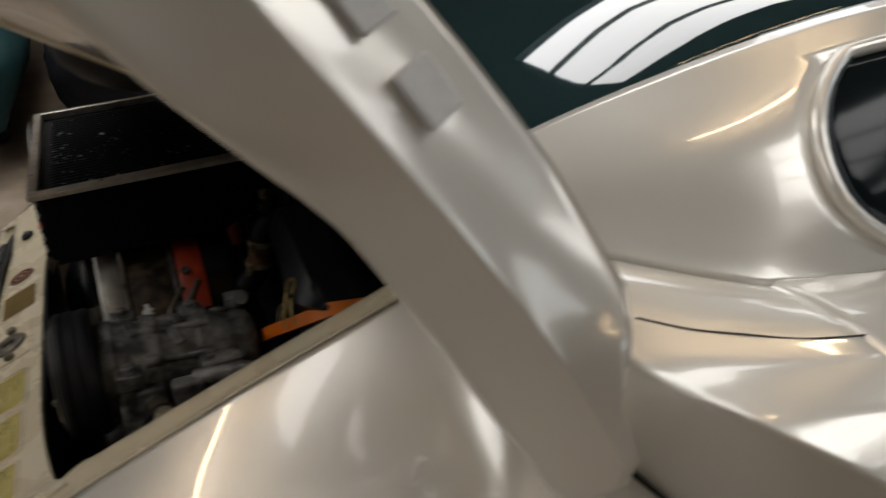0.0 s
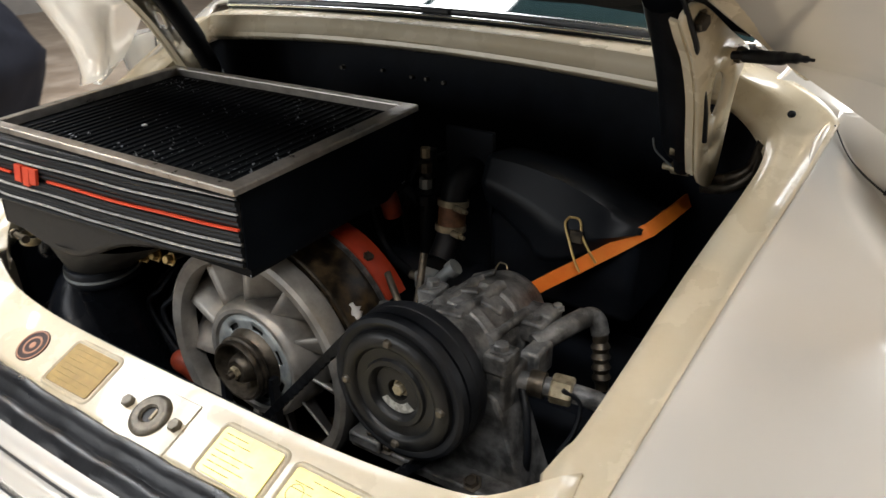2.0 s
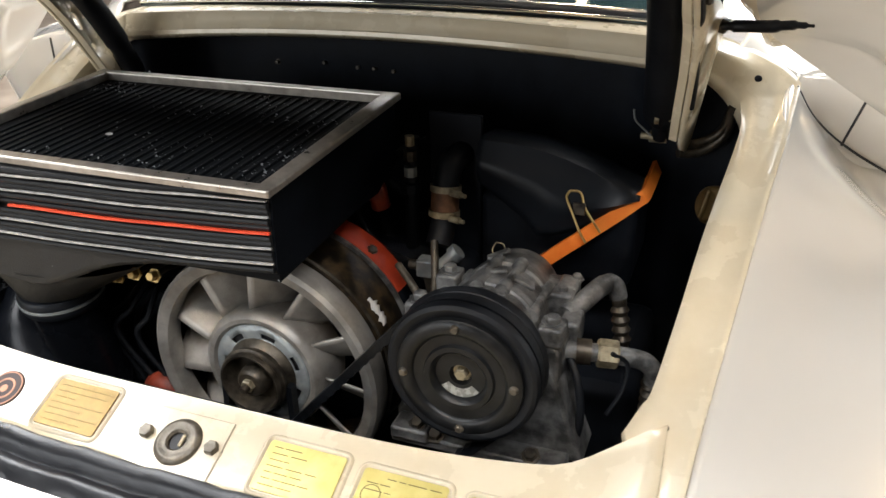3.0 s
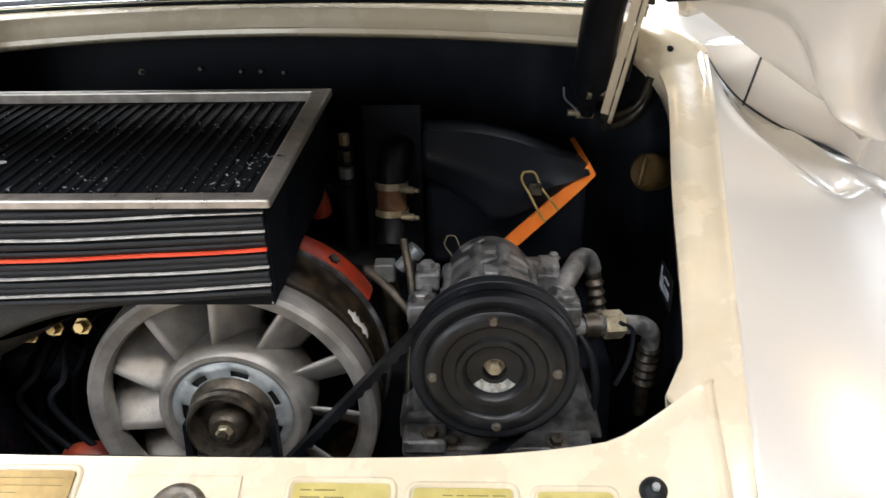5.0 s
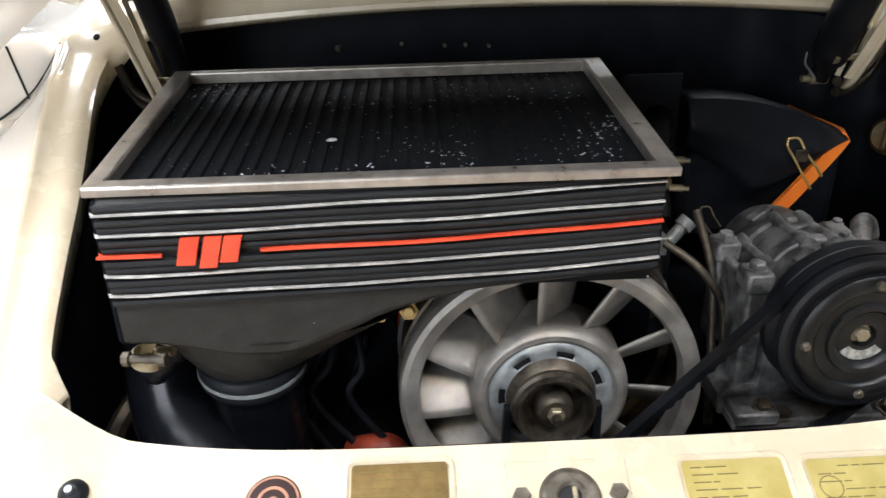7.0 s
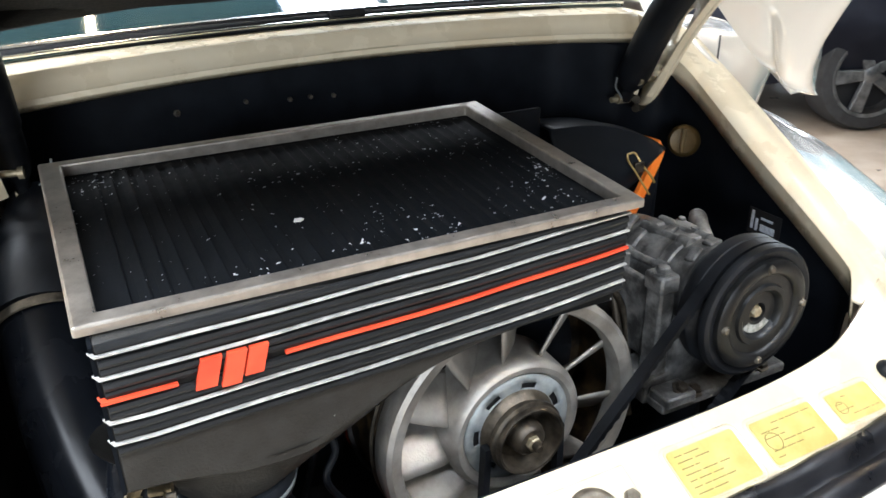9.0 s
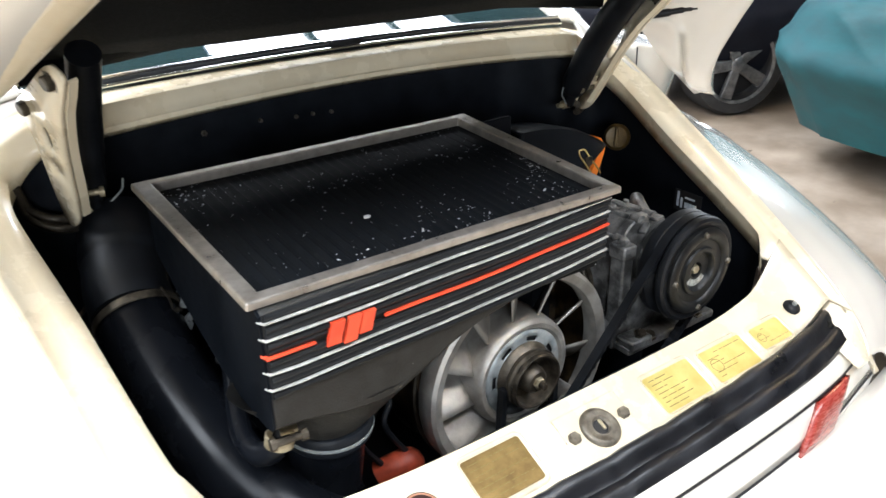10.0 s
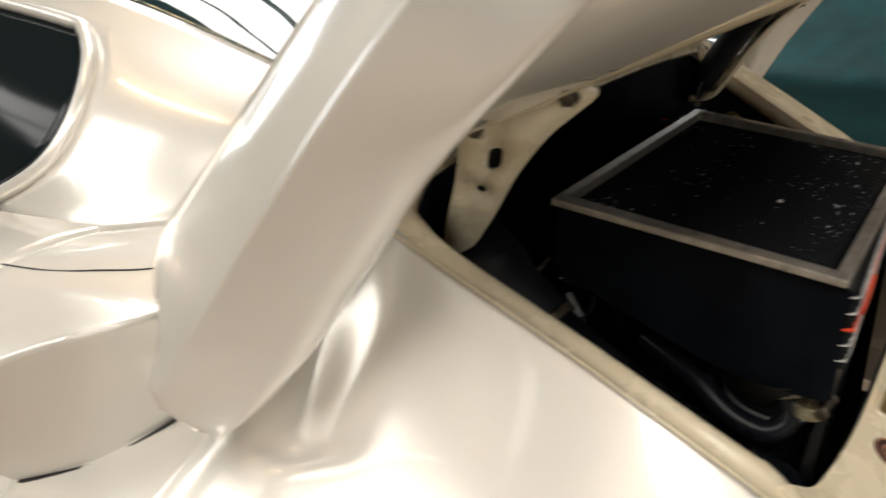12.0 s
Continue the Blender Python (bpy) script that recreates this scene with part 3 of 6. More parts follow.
    # chrome and rubber round the window's lower edge
    line = [(x, 0.820 + 0.006 * (x / 0.4) ** 2, 1.1330 - 0.012 * (x / 0.4) ** 2) for x in steps(-0.41, 0.41, 20)]
    part("window_seal", tube(line, 0.0085, 10, 1), RUBBER, CAR, "black rubber window seal")
    part("window_trim", tube([(x, y + 0.001, z + 0.0085) for x, y, z in line], 0.0036, 8, 1), TRIM, CAR, "thin polished window trim")
    part("window_trim", tube([(x, y - 0.0075, z + 0.001) for x, y, z in line], 0.0022, 8, 1), TRIM, CAR, "thin polished window trim")
    part("trim_clip", boxes(((0, 0.818, 1.1400), (0.045, 0.012, 0.008))), RUBBER, CAR, bevel=0.002)
    return body


build_body()

PANEL_SLOPE = 0.45


def panel_z(x, y):
    lift = ease(0.340, 0.436, abs(x))
    return 0.803 + PANEL_SLOPE * (y - 0.302) + lift * max(0.0, 0.018 + 0.20 * (y - 0.275))


def build_deck():
    # rear panel that carries the latch and the plates
    rows = []
    for x in steps(-0.432, 0.432, 60):
        u = abs(x) / 0.38
        yf = 0.348 + 0.022 * u ** 4
        yr = 0.272 + 0.018 * u ** 2
        col = [(x, yf - 0.004, panel_z(x, yf) - 0.05), (x, yf, panel_z(x, yf) - 0.006), (x, yf - 0.003, panel_z(x, yf) - 0.0008)]
        col += [(x, y, panel_z(x, y)) for y in steps(yf - 0.007, yr, 10)]
        rows.append(col)
    part("latch_panel", grid(rows), INNER, CAR, "cream painted rear panel with stamped recesses", thick=0.003)
    # side flanges round the opening: inner and outer edge lines
    inner = [(0.396, 0.384, 0.858), (0.408, 0.398, 0.879), (0.415, 0.414, 0.889), (0.425, 0.487, 0.924), (0.436, 0.582, 0.968), (0.452, 0.685, 1.017), (0.4555, 0.722, 1.036), (0.452, 0.748, 1.051)]
    outer = [(0.443, 0.275, 0.812), (0.449, 0.325, 0.845), (0.454, 0.372, 0.874), (0.470, 0.490, 0.936), (0.482, 0.582, 0.982), (0.498, 0.690, 1.033), (0.503, 0.730, 1.051), (0.508, 0.772, 1.0705)]
    a, b = smooth_path(inner, 6), smooth_path(outer, 6)
    prof = [(-0.06, 0.0005), (0.06, -0.0008), (0.16, -0.0022), (0.28, -0.0026), (0.42, -0.0016), (0.54, 0.0006), (0.66, 0.0026), (0.78, 0.0036), (0.90, 0.0030), (1.0, 0.0006)]
    rows = []
    for p, q in zip(a, b):
        row = [q + (p - q) * t + Vector((0, 0, h)) for t, h in prof]
        row.append(p + Vector((0.002, 0, -0.012)))
        row.append(p + Vector((0.004, 0, -0.030)))
        rows.append(row)
    for s in (-1, 1):
        part("flange_skirt", grid([[Vector((s * (q.x + dx), q.y, q.z + dz)) for dx, dz in ((-0.002, -0.003), (0.001, -0.014), (0.004, -0.034))] for q in b]), INNER, CAR)
    # corner pressing from the flange's end round to the cowl
    last = list(reversed(rows[-1]))
    far = [Vector((0.40, y, z)) for y, z in cowl_section(0.40)]
    corner = []
    for t in steps(0, 1, 10):
        line = []
        for k, (p, q) in enumerate(zip(last, far)):
            u = k / 11
            mid = Vector((0.438 + 0.055 * u, 0.772 + 0.022 * u, 1.0665 + 0.030 * u)) - Vector((0, 0, 0.012 * (k == 0)))
            line.append(p * (1 - t) ** 2 + mid * 2 * t * (1 - t) + q * t * t)
        corner.append(line)
    for s in (-1, 1):
        bm = grid([[Vector((s * p.x, p.y, p.z)) for p in r] for r in rows + [list(reversed(r)) for r in corner[1:]]])
        part("bay_flange", bm, INNER, CAR, "cream flange and pressed corner round the engine opening", thick=0.002, sharp=60)
    # hole with a dark grommet in each flange corner, and the pinched seam behind it
    for s in (-1, 1):
        part("drain_hole", lathe([(0, 0.0022), (0.003, 0.0018), (0.0046, 0.0), (0.0046, -0.004), (0, -0.004)], (s * 0.466, 0.772, 1.0755), (-0.2 * s, -0.6, 0.75), 16), BAY, CAR)
    # black walls of the engine bay
    loop = [Vector((x, y, z - 0.01)) for x, y, z in inner] + [Vector((0.440, 0.768, 1.056)), Vector((0.412, 0.774, 1.070)), Vector((0.375, 0.773, 1.082)), Vector((0.345, 0.7715, 1.0865))] + [Vector((x, 0.766 + 0.006 * (x / 0.4) ** 2, 1.098 - 0.0206 * (x / 0.4) ** 2)) for x in (0.3, 0.2, 0.1, 0)]
    path = smooth_path(loop, 4)
    rows = []
    for p in path:
        deep = 0.074 * (1 - ease(0.30, 0.38, p.x)) if p.y > 0.755 else 0.0
        rows.append([p + Vector((0.015 * p.x, 0.004, -0.004)), p + Vector((0.03 * p.x, 0.010 + deep, -0.014)), p + Vector((0.03 * p.x, 0.012 + deep, -0.06)), Vector((p.x * 1.04, p.y + 0.012 + deep, 0.72)), Vector((p.x * 1.02, p.y, 0.45))])
    part("bay_wall", mirror(grid(rows)), BAY, CAR, "black painted engine bay walls")
    part("bay_floor", boxes(((0, 0.56, 0.44), (0.96, 0.52, 0.02)), ((0, 0.345, 0.63), (0.80, 0.01, 0.38))), BAY, CAR, smooth=False)
    for x, z in ((-0.202, 1.038), (-0.122, 1.042), (-0.068, 1.038), (-0.042, 1.038), (-0.012, 1.036)):
        bolt("bay_bolt", CAR, (x, 0.853, z), (0, -1, 0), 0.0030, 0.006, LATCH)
    # filler between the panel, the lid seal's end and the fender
    for s in (-1, 1):
        rows = []
        for y in steps(0.222, 0.300, 14):
            x2, z2 = blend(FENDER, max(y, 0.236))[0]
            z2 -= 1.2 * max(0.0, 0.236 - y)
            rows.append([(s * 0.395, y, panel_z(0, y) - 0.004), (s * 0.422, y, panel_z(0, y) - 0.002), (s * 0.438, y, (panel_z(0, y) + z2) / 2), (s * (x2 - 0.004), y, z2 - 0.002), (s * (x2 + 0.006), y, z2 - 0.001)])
        part("corner_filler", grid(rows), INNER, CAR, "cream painted corner behind the lid seal", thick=0.002)
    # tail: rubber seal, painted strip, seam, reflector strip, lights, bumper
    def yline(x, y0, k):
        return y0 + k * (x / 0.42) ** 2 + 0.012 * (x / 0.42) ** 6
    xs = steps(-0.42, 0.42, 48)
    prof = [(0.000, -0.006), (0.001, 0.006), (-0.003, 0.011), (-0.009, 0.012), (-0.014, 0.008), (-0.017, 0.003), (-0.021, 0.002), (-0.026, 0.005), (-0.031, 0.005), (-0.036, 0.001), (-0.040, -0.001), (-0.0405, -0.008)]
    rows = []
    for x in xs:
        y0 = yline(x, 0.271, 0.013)
        j = 0.0012 * math.sin(x * 61) + 0.0008 * math.sin(x * 143 + 1)
        rows.append([(x, y0 + dy, panel_z(0, y0 + dy) + h + j * (h > 0)) for dy, h in prof])
    part("lid_seal", grid(rows), SEALING, CAR, "black rubber lid seal with a rolled lip")
    rows = []
    for x in steps(-0.505, 0.505, 54):
        y0 = yline(min(max(x, -0.42), 0.42), 0.231, 0.013) + 0.18 * max(0, abs(x) - 0.42)
        d = 0.02 * max(0, abs(x) - 0.42)
        rows.append([(x, y0 + dy, z - d) for dy, z in ((0.03, 0.780), (0.004, 0.7715), (-0.004, 0.7685), (-0.010, 0.764), (-0.0145, 0.7575), (-0.016, 0.754))])
    part("tail_strip", grid(rows), PAINT, CAR, thick=0.003)

    def seam(z, off, name):
        line = [(x, yline(min(max(x, -0.42), 0.42), 0.231, 0.013) + 0.18 * max(0, abs(x) - 0.42) + off, z - 0.02 * max(0, abs(x) - 0.42)) for x in steps(-0.505, 0.505, 40)]
        part(name, tube(line, 0.0036, 8, 1), SEAM, CAR)
    seam(0.7525, -0.0135, "lid_seam")
    rows = []
    for x in steps(-0.505, 0.505, 54):
        y0 = yline(min(max(x, -0.42), 0.42), 0.231, 0.013) + 0.18 * max(0, abs(x) - 0.42)
        rows.append([(x, y0 - 0.015, 0.750), (x, y0 - 0.0195, 0.735), (x, y0 - 0.0225, 0.715), (x, y0 - 0.023, 0.700)])
    part("reflector_strip", grid(rows), PAINT, CAR, "white painted strip between the tail lights", thick=0.004)
    seam(0.6985, -0.021, "bumper_seam")
    rows = []
    for x in steps(-0.505, 0.505, 54):
        y0 = yline(min(max(x, -0.42), 0.42), 0.231, 0.013) + 0.18 * max(0, abs(x) - 0.42)
        rows.append([(x, y0 - 0.022, 0.697), (x, y0 - 0.022, 0.66), (x, y0 - 0.02, 0.58), (x, y0 + 0.01, 0.35)])
    part("tail_skirt", grid(rows), PAINT, CAR, thick=0.004)
    for s in (-1, 1):
        rows = []
        for u in steps(0, 1, 10):
            col = []
            for v in steps(0, 1, 4):
                x = 0.262 + 0.085 * u + 0.042 * v
                z = 0.692 + 0.058 * v
                y0 = yline(x, 0.231, 0.013) - 0.0225 + 0.008 * v
                puff = 0.006 * min(1, 5 * min(u, 1 - u, v, 1 - v) + 0.25)
                col.append((s * x, y0 - puff, z))
            rows.append(col)
        part("tail_light", grid(rows), LENS, CAR, "red ribbed tail light lens", thick=0.006)
        rows = [[(s * (0.470 + 0.070 * u), 0.2335 + 0.003 * u * u - 0.002, 0.640 + 0.050 * v - 0.006 * u) for v in steps(0, 1, 3)] for u in steps(0, 1, 6)]
        part("corner_light", grid(rows), LENS, CAR, "red corner lens", thick=0.005)
    # bumper: full rounded bar that wraps round the corners
    line = []
    for k in steps(-1, 1, 48):
        x = 0.80 * math.sin(k * math.pi / 2) if abs(k) < 1 else 0.80 * k
        line.append((x, 0.075 + 0.06 * (x / 0.8) ** 2 + 0.16 * abs(x / 0.8) ** 8))
    prof = [(0.138, 0.694), (0.12, 0.693), (0.09, 0.689), (0.055, 0.678), (0.026, 0.66), (0.009, 0.632), (0.001, 0.59), (0.0, 0.55), (0.004, 0.50), (0.016, 0.44), (0.03, 0.38)]
    rows = [[(x, y + dy, z) for dy, z in prof] for x, y in line]
    # wrap forward along the flanks
    ends = []
    for s in (-1, 1):
        ends.append([[(s * (0.80 + 0.015 * t), 0.295 + 0.30 * t, z) for _, z in prof] for t in (0.3, 1.0)])
    rows = [ends[0][1], ends[0][0]] + rows + [ends[1][0], ends[1][1]]
    part("bumper", grid(rows), PAINT, CAR, "white painted wrap-round rear bumper", thick=0.006)
    part("bumper_strip", tube([(x, y - 0.006, 0.565) for x, y in line[3:-3]], 0.014, 8, 1), RUBBER, CAR, "black rubber bumper strip")


build_deck()

# raised engine lid: the lid proper rises gently, the spoiler tray on it stands steeper
LID_U, LID_N, LID_O = Vector((0, -0.53, 0.848)), Vector((0, 0.848, 0.53)), Vector((0, 0.80, 1.10))
DECK_U, DECK_N, DECK_O = Vector((0, -0.896, 0.444)), Vector((0, 0.444, 0.896)), Vector((0, 0.79, 1.10))


def lid_at(x, s, n):
    return Vector((x, 0, 0)) + LID_O + LID_U * s + LID_N * n


def deck_at(x, s, n):
    return Vector((x, 0, 0)) + DECK_O + DECK_U * s + DECK_N * n


def flange_x(s):
    return 0.482 - 0.235 * max(0.0, s - 0.0)


# edges of the spoiler's end along the lid: station, x and height of lip, ridge and top
EAR = [(-0.076, 0.731, -0.129, 0.742, -0.112, 0.738, -0.108), (-0.066, 0.712, -0.131, 0.756, -0.094, 0.750, -0.088), (-0.047, 0.690, -0.131, 0.761, -0.081, 0.756, -0.073), (-0.012, 0.664, -0.130, 0.742, -0.075, 0.748, -0.054),
       (0.024, 0.650, -0.128, 0.728, -0.072, 0.733, -0.020), (0.040, 0.646, -0.127, 0.723, -0.071, 0.712, -0.002), (0.078, 0.640, -0.127, 0.713, -0.070, 0.682, 0.006), (0.114, 0.635, -0.127, 0.707, -0.072, 0.655, 0.014),
       (0.160, 0.631, -0.128, 0.699, -0.074, 0.640, 0.013), (0.205, 0.636, -0.136, 0.690, -0.077, 0.626, 0.011), (0.245, 0.642, -0.145, 0.681, -0.080, 0.611, 0.008), (0.312, 0.646, -0.159, 0.666, -0.086, 0.590, 0.004), (0.46, 0.625, -0.180, 0.632, -0.095, 0.545, 0.0)]


def ear_edges(s):
    for p, q in zip(EAR, EAR[1:]):
        if s <= q[0]:
            t = (s - p[0]) / (q[0] - p[0])
            return [a + (b - a) * t for a, b in zip(p[1:], q[1:])]
    return EAR[-1][1:]


def ear_row(s, side):
    lip, nl, ridge, nr, top, ntop = ear_edges(s)
    P = [lid_at(x, s, n) for x, n in ((lip - 0.040, nl + 0.026), (lip - 0.018, nl + 0.008), (lip + 0.004, nl + 0.0005), ((lip + ridge) / 2, (nl + nr) / 2 - 0.003), (ridge + (lip - ridge) * 0.10, nr + (nl - nr) * 0.10 - 0.001), (ridge, nr), (ridge + (top - ridge) * 0.10 + 0.001, nr + (ntop - nr) * 0.10), ((ridge + top) / 2 + 0.006, (nr + ntop) / 2 + 0.004), (top + 0.004, ntop - 0.006), (top - 0.012, ntop))]
    y = P[1].y
    d = (0.79 - y) / 0.896
    w = ease(-0.074, -0.015, s)
    foot = deck_at(flange_x(d), d, -0.002) * w + (P[0] + Vector((-0.03, 0.02, 0.03))) * (1 - w)
    mid = foot * 0.3 + P[0] * 0.7
    mid.z = (foot.z * 0.66 + P[0].z * 0.34 + 0.008) * w + (foot.z + P[0].z) / 2 * (1 - w)
    y2 = P[-1].y
    inner = Vector((P[-1].x - 0.14, y2, P[-1].z - 0.012)) if s > 0.0 else P[-1] + Vector((-0.03, 0.0, -0.008))
    pts = [foot, mid] + P + [inner]
    return [Vector((side * p.x, p.y, p.z)) for p in smooth_path(pts, 4)]


def build_lid():
    # upper skin of the spoiler tray
    rows = []
    for s in steps(0.11, 0.46, 18):
        half = 0.60 - 0.31 * s
        rows.append([lid_at(x, s, 0.004 + 0.008 * (1 - (x / half) ** 2)) for x in steps(-half, half, 20)])
    lid = part("engine_lid", grid(rows), PAINT, CAR, "raised engine lid with a wide spoiler", thick=0.004)
    # underside, with a rolled cream flange at each side
    part("lid_underside", grid([[deck_at(x, s, 0.050) for x in steps(-0.45, 0.45, 12)] for s in steps(0.065, 0.62, 10)]), LINER, lid, "black lined underside", thick=0.004)
    # bowed front lip over the window's lower edge, with its bare folded edge
    rows = []
    for x in steps(-0.42, 0.42, 28):
        k = (x / 0.4) ** 2
        rows.append([(x, 0.70, 1.208 - 0.012 * k), (x, 0.76 - 0.03 * k, 1.197 - 0.016 * k), (x, 0.806 - 0.056 * k, 1.181 - 0.018 * k), (x, 0.817 - 0.056 * k, 1.1735 - 0.018 * k), (x, 0.812 - 0.056 * k, 1.1705 - 0.018 * k), (x, 0.78 - 0.04 * k, 1.1735 - 0.016 * k), (x, 0.735, 1.183 - 0.004 * k)])
    part("front_lip", grid(rows), LINER, lid, "black lined front lip of the lid")
    part("lip_edge", tube([(x, 0.8175 - 0.056 * (x / 0.4) ** 2, 1.1722 - 0.018 * (x / 0.4) ** 2) for x in steps(-0.42, 0.42, 28)], 0.0019, 6, 1), INNER, lid)
    part("lid_rear_edge", tube([deck_at(x, 0.62, 0.02) for x in steps(-0.46, 0.46, 10)], 0.018, 10, 1), INNER, lid)
    for side in (-1, 1):
        rows = []
        for s in steps(0.035, 0.62, 26):
            f = flange_x(s)
            dip = 0.010 * math.exp(-((s - 0.10) / 0.03) ** 2)
            rows.append([deck_at(side * x, s, n) for x, n in ((f + 0.05, 0.050), (f + 0.034, 0.024), (f + 0.022, 0.004), (f + 0.012, 0.001), (f + 0.003, -0.001), (f - 0.004, 0.002 + dip), (f - 0.006, 0.012), (f - 0.012, 0.030), (f - 0.03, 0.046))])
        part("side_flange", grid(rows), INNER, lid, "cream rolled side flange of the lid", thick=0.002)
    # round motor that hangs under one side of the lid
    motor = part("lid_motor", lathe([(0.052, 0.0), (0.052, 0.040), (0.050, 0.050), (0.044, 0.062), (0.034, 0.070), (0.018, 0.075), (0, 0.076)], deck_at(0.355, 0.335, 0.050), -DECK_N, 36), RUBBER, lid, "round black motor housing under the lid")
    part("motor_flange", lathe([(0.052, 0.0), (0.066, 0.0), (0.067, 0.004), (0.066, 0.008), (0.052, 0.008)], deck_at(0.355, 0.335, 0.046), -DECK_N, 36), RUBBER, motor)
    part("motor_cable", tube([deck_at(0.31, 0.32, 0.035), deck_at(0.27, 0.27, 0.030), deck_at(0.21, 0.25, 0.036), deck_at(0.15, 0.27, 0.046)], 0.004, 8), RUBBER, motor)
    m = Matrix.Rotation(-0.46, 4, "X")
    slats = [(deck_at(0, 0.30 + 0.013 * k, 0.043), (0.70, 0.004, 0.004), m) for k in range(24)]
    slats += [(deck_at(-0.35 + 0.035 * k, 0.455, 0.0445), (0.004, 0.31, 0.004), m) for k in range(21)]
    part("grille", boxes(*slats), BLACK, lid, "black wire mesh grille", smooth=False)
    # spoiler ears that wrap down over the shoulders
    ss = [-0.076, -0.0735, -0.070, -0.066, -0.060, -0.053, -0.047] + steps(-0.040, 0.12, 20) + steps(0.135, 0.46, 18)
    for side in (-1, 1):
        rows = [ear_row(s, side) for s in ss]
        bm = grid(rows)
        bm.verts.ensure_lookup_table()
        bm.faces.new([bm.verts[i] for i in range(len(rows[0]))])
        part("spoiler_ear", bm, PAINT, lid, "thick pearl white spoiler ear", sharp=75)
    rows = [[lid_at(x, s, n) for s, n in ((0.43, 0.0), (0.47, 0.02), (0.52, 0.0), (0.535, -0.05), (0.51, -0.10), (0.46, -0.11), (0.43, -0.05))] for x in steps(-0.55, 0.55, 24)]
    part("spoiler_lip", grid(rows, close=True), PAINT, lid)
    # foam pads on one ear
    for t in (0.217, 0.280):
        c = lid_at(0.6665 - 0.33 * (t - 0.217), t, -0.036)
        d1 = (Vector((-0.34, 0, 0)) + LID_U).normalized()
        d2 = (Vector((0.06, 0, 0)) + LID_N * -0.075).normalized()
        d2 = (d2 - d1 * d2.dot(d1)).normalized()
        m = Matrix((d1, d2, d1.cross(d2))).transposed().to_4x4()
        out = d1.cross(d2)
        out = out if out.x > 0 else -out
        part("foam_pad", boxes((c + out * 0.0025, (0.040, 0.038, 0.005), m)), FOAM, lid, "white foam pad stuck to the spoiler", bevel=0.003)
    # hinge arms with lightening holes, and the black booted struts beside them
    outline = [(-0.015, 0.013), (-0.014, 0.002), (-0.004, -0.006), (0.022, -0.007), (0.073, -0.004), (0.116, -0.003), (0.131, 0.003), (0.135, 0.022), (0.154, 0.053), (0.186, 0.094), (0.207, 0.127), (0.200, 0.137), (0.172, 0.132), (0.134, 0.103), (0.089, 0.066), (0.043, 0.037), (0.009, 0.023)]
    for s in (-1, 1):
        if s > 0:
            holes = [[(0.088, 0.034), (0.113, 0.033), (0.133, 0.066), (0.113, 0.064)], [(0.152, 0.094), (0.158, 0.090), (0.164, 0.096), (0.158, 0.101)]]
        else:
            holes = [[(0.092, 0.036), (0.105, 0.034), (0.116, 0.052), (0.103, 0.053)], [(0.127, 0.0715), (0.133, 0.066), (0.139, 0.0715), (0.133, 0.077)]]
        A, B, C = Vector((0.405, 0.607, 1.192)), Vector((0.418, 0.690, 1.158)), Vector((0.396, 0.747, 0.997))
        u = (B - A).normalized()
        v = C - A
        v = (v - u * v.dot(u)).normalized()

        def at(p, h=0.0):
            q = A + u * p[0] + v * p[1] + u.cross(v) * h
            return Vector((s * q.x, q.y, q.z))
        bm = bmesh.new()
        edges = []
        for r, per in [(outline, 3)] + [(h, 4) for h in holes]:
            vs = [bm.verts.new(at(p)) for p in smooth_path([(a, b, 0) for a, b in r], per, True)]
            edges += [bm.edges.new((vs[k], vs[(k + 1) % len(vs)])) for k in range(len(vs))]
        bmesh.ops.triangle_fill(bm, edges=edges, use_beauty=True)
        for f in bm.faces[:]:
            c = f.calc_center_median()
            c = Vector((s * c.x, c.y, c.z)) - A
            p = Vector((c.dot(u), c.dot(v)))
            for h in holes:
                cx, cy = sum(q[0] for q in h) / 4, sum(q[1] for q in h) / 4
                if abs(p.x - cx) < 0.012 and abs(p.y - cy) < 0.012 and (Vector((cx, cy)) - p).length < (0.011 if h is holes[0] else 0.005):
                    bm.faces.remove(f)
                    break
        hinge = part("hinge_arm", bm, INNER, CAR, "cream stamped hinge arm with lightening holes", thick=0.005)
        w = u.cross(v)
        w = Vector((s * w.x, w.y, w.z))
        part("hinge_rib", band([at(p, 0.007) for p in ((0.131, 0.008), (0.136, 0.026), (0.156, 0.056), (0.188, 0.096), (0.205, 0.122))], w, 0.006, 0.003), INNER, hinge)
        part("hinge_rib", band([at(p, 0.006) for p in ((-0.010, 0.014), (0.012, 0.024), (0.046, 0.038), (0.092, 0.067), (0.136, 0.104), (0.170, 0.130))], w, 0.009, 0.003), INNER, hinge)
        for p in ((0.010, 0.006), (0.108, 0.009)):
            bolt("hinge_bolt", hinge, at(p, -0.005), -w, 0.008, 0.007, DARKSTEEL)
            bolt("hinge_bolt", hinge, at(p, 0.001), w, 0.008, 0.007, DARKSTEEL)
        part("hinge_pin", lathe([(0, 0), (0.0035, 0), (0.0035, 0.030), (0.006, 0.030), (0.006, 0.035), (0, 0.035)], at((0.166, 0.105)), (-s, -0.15, 0), 10), BOLTS, hinge)
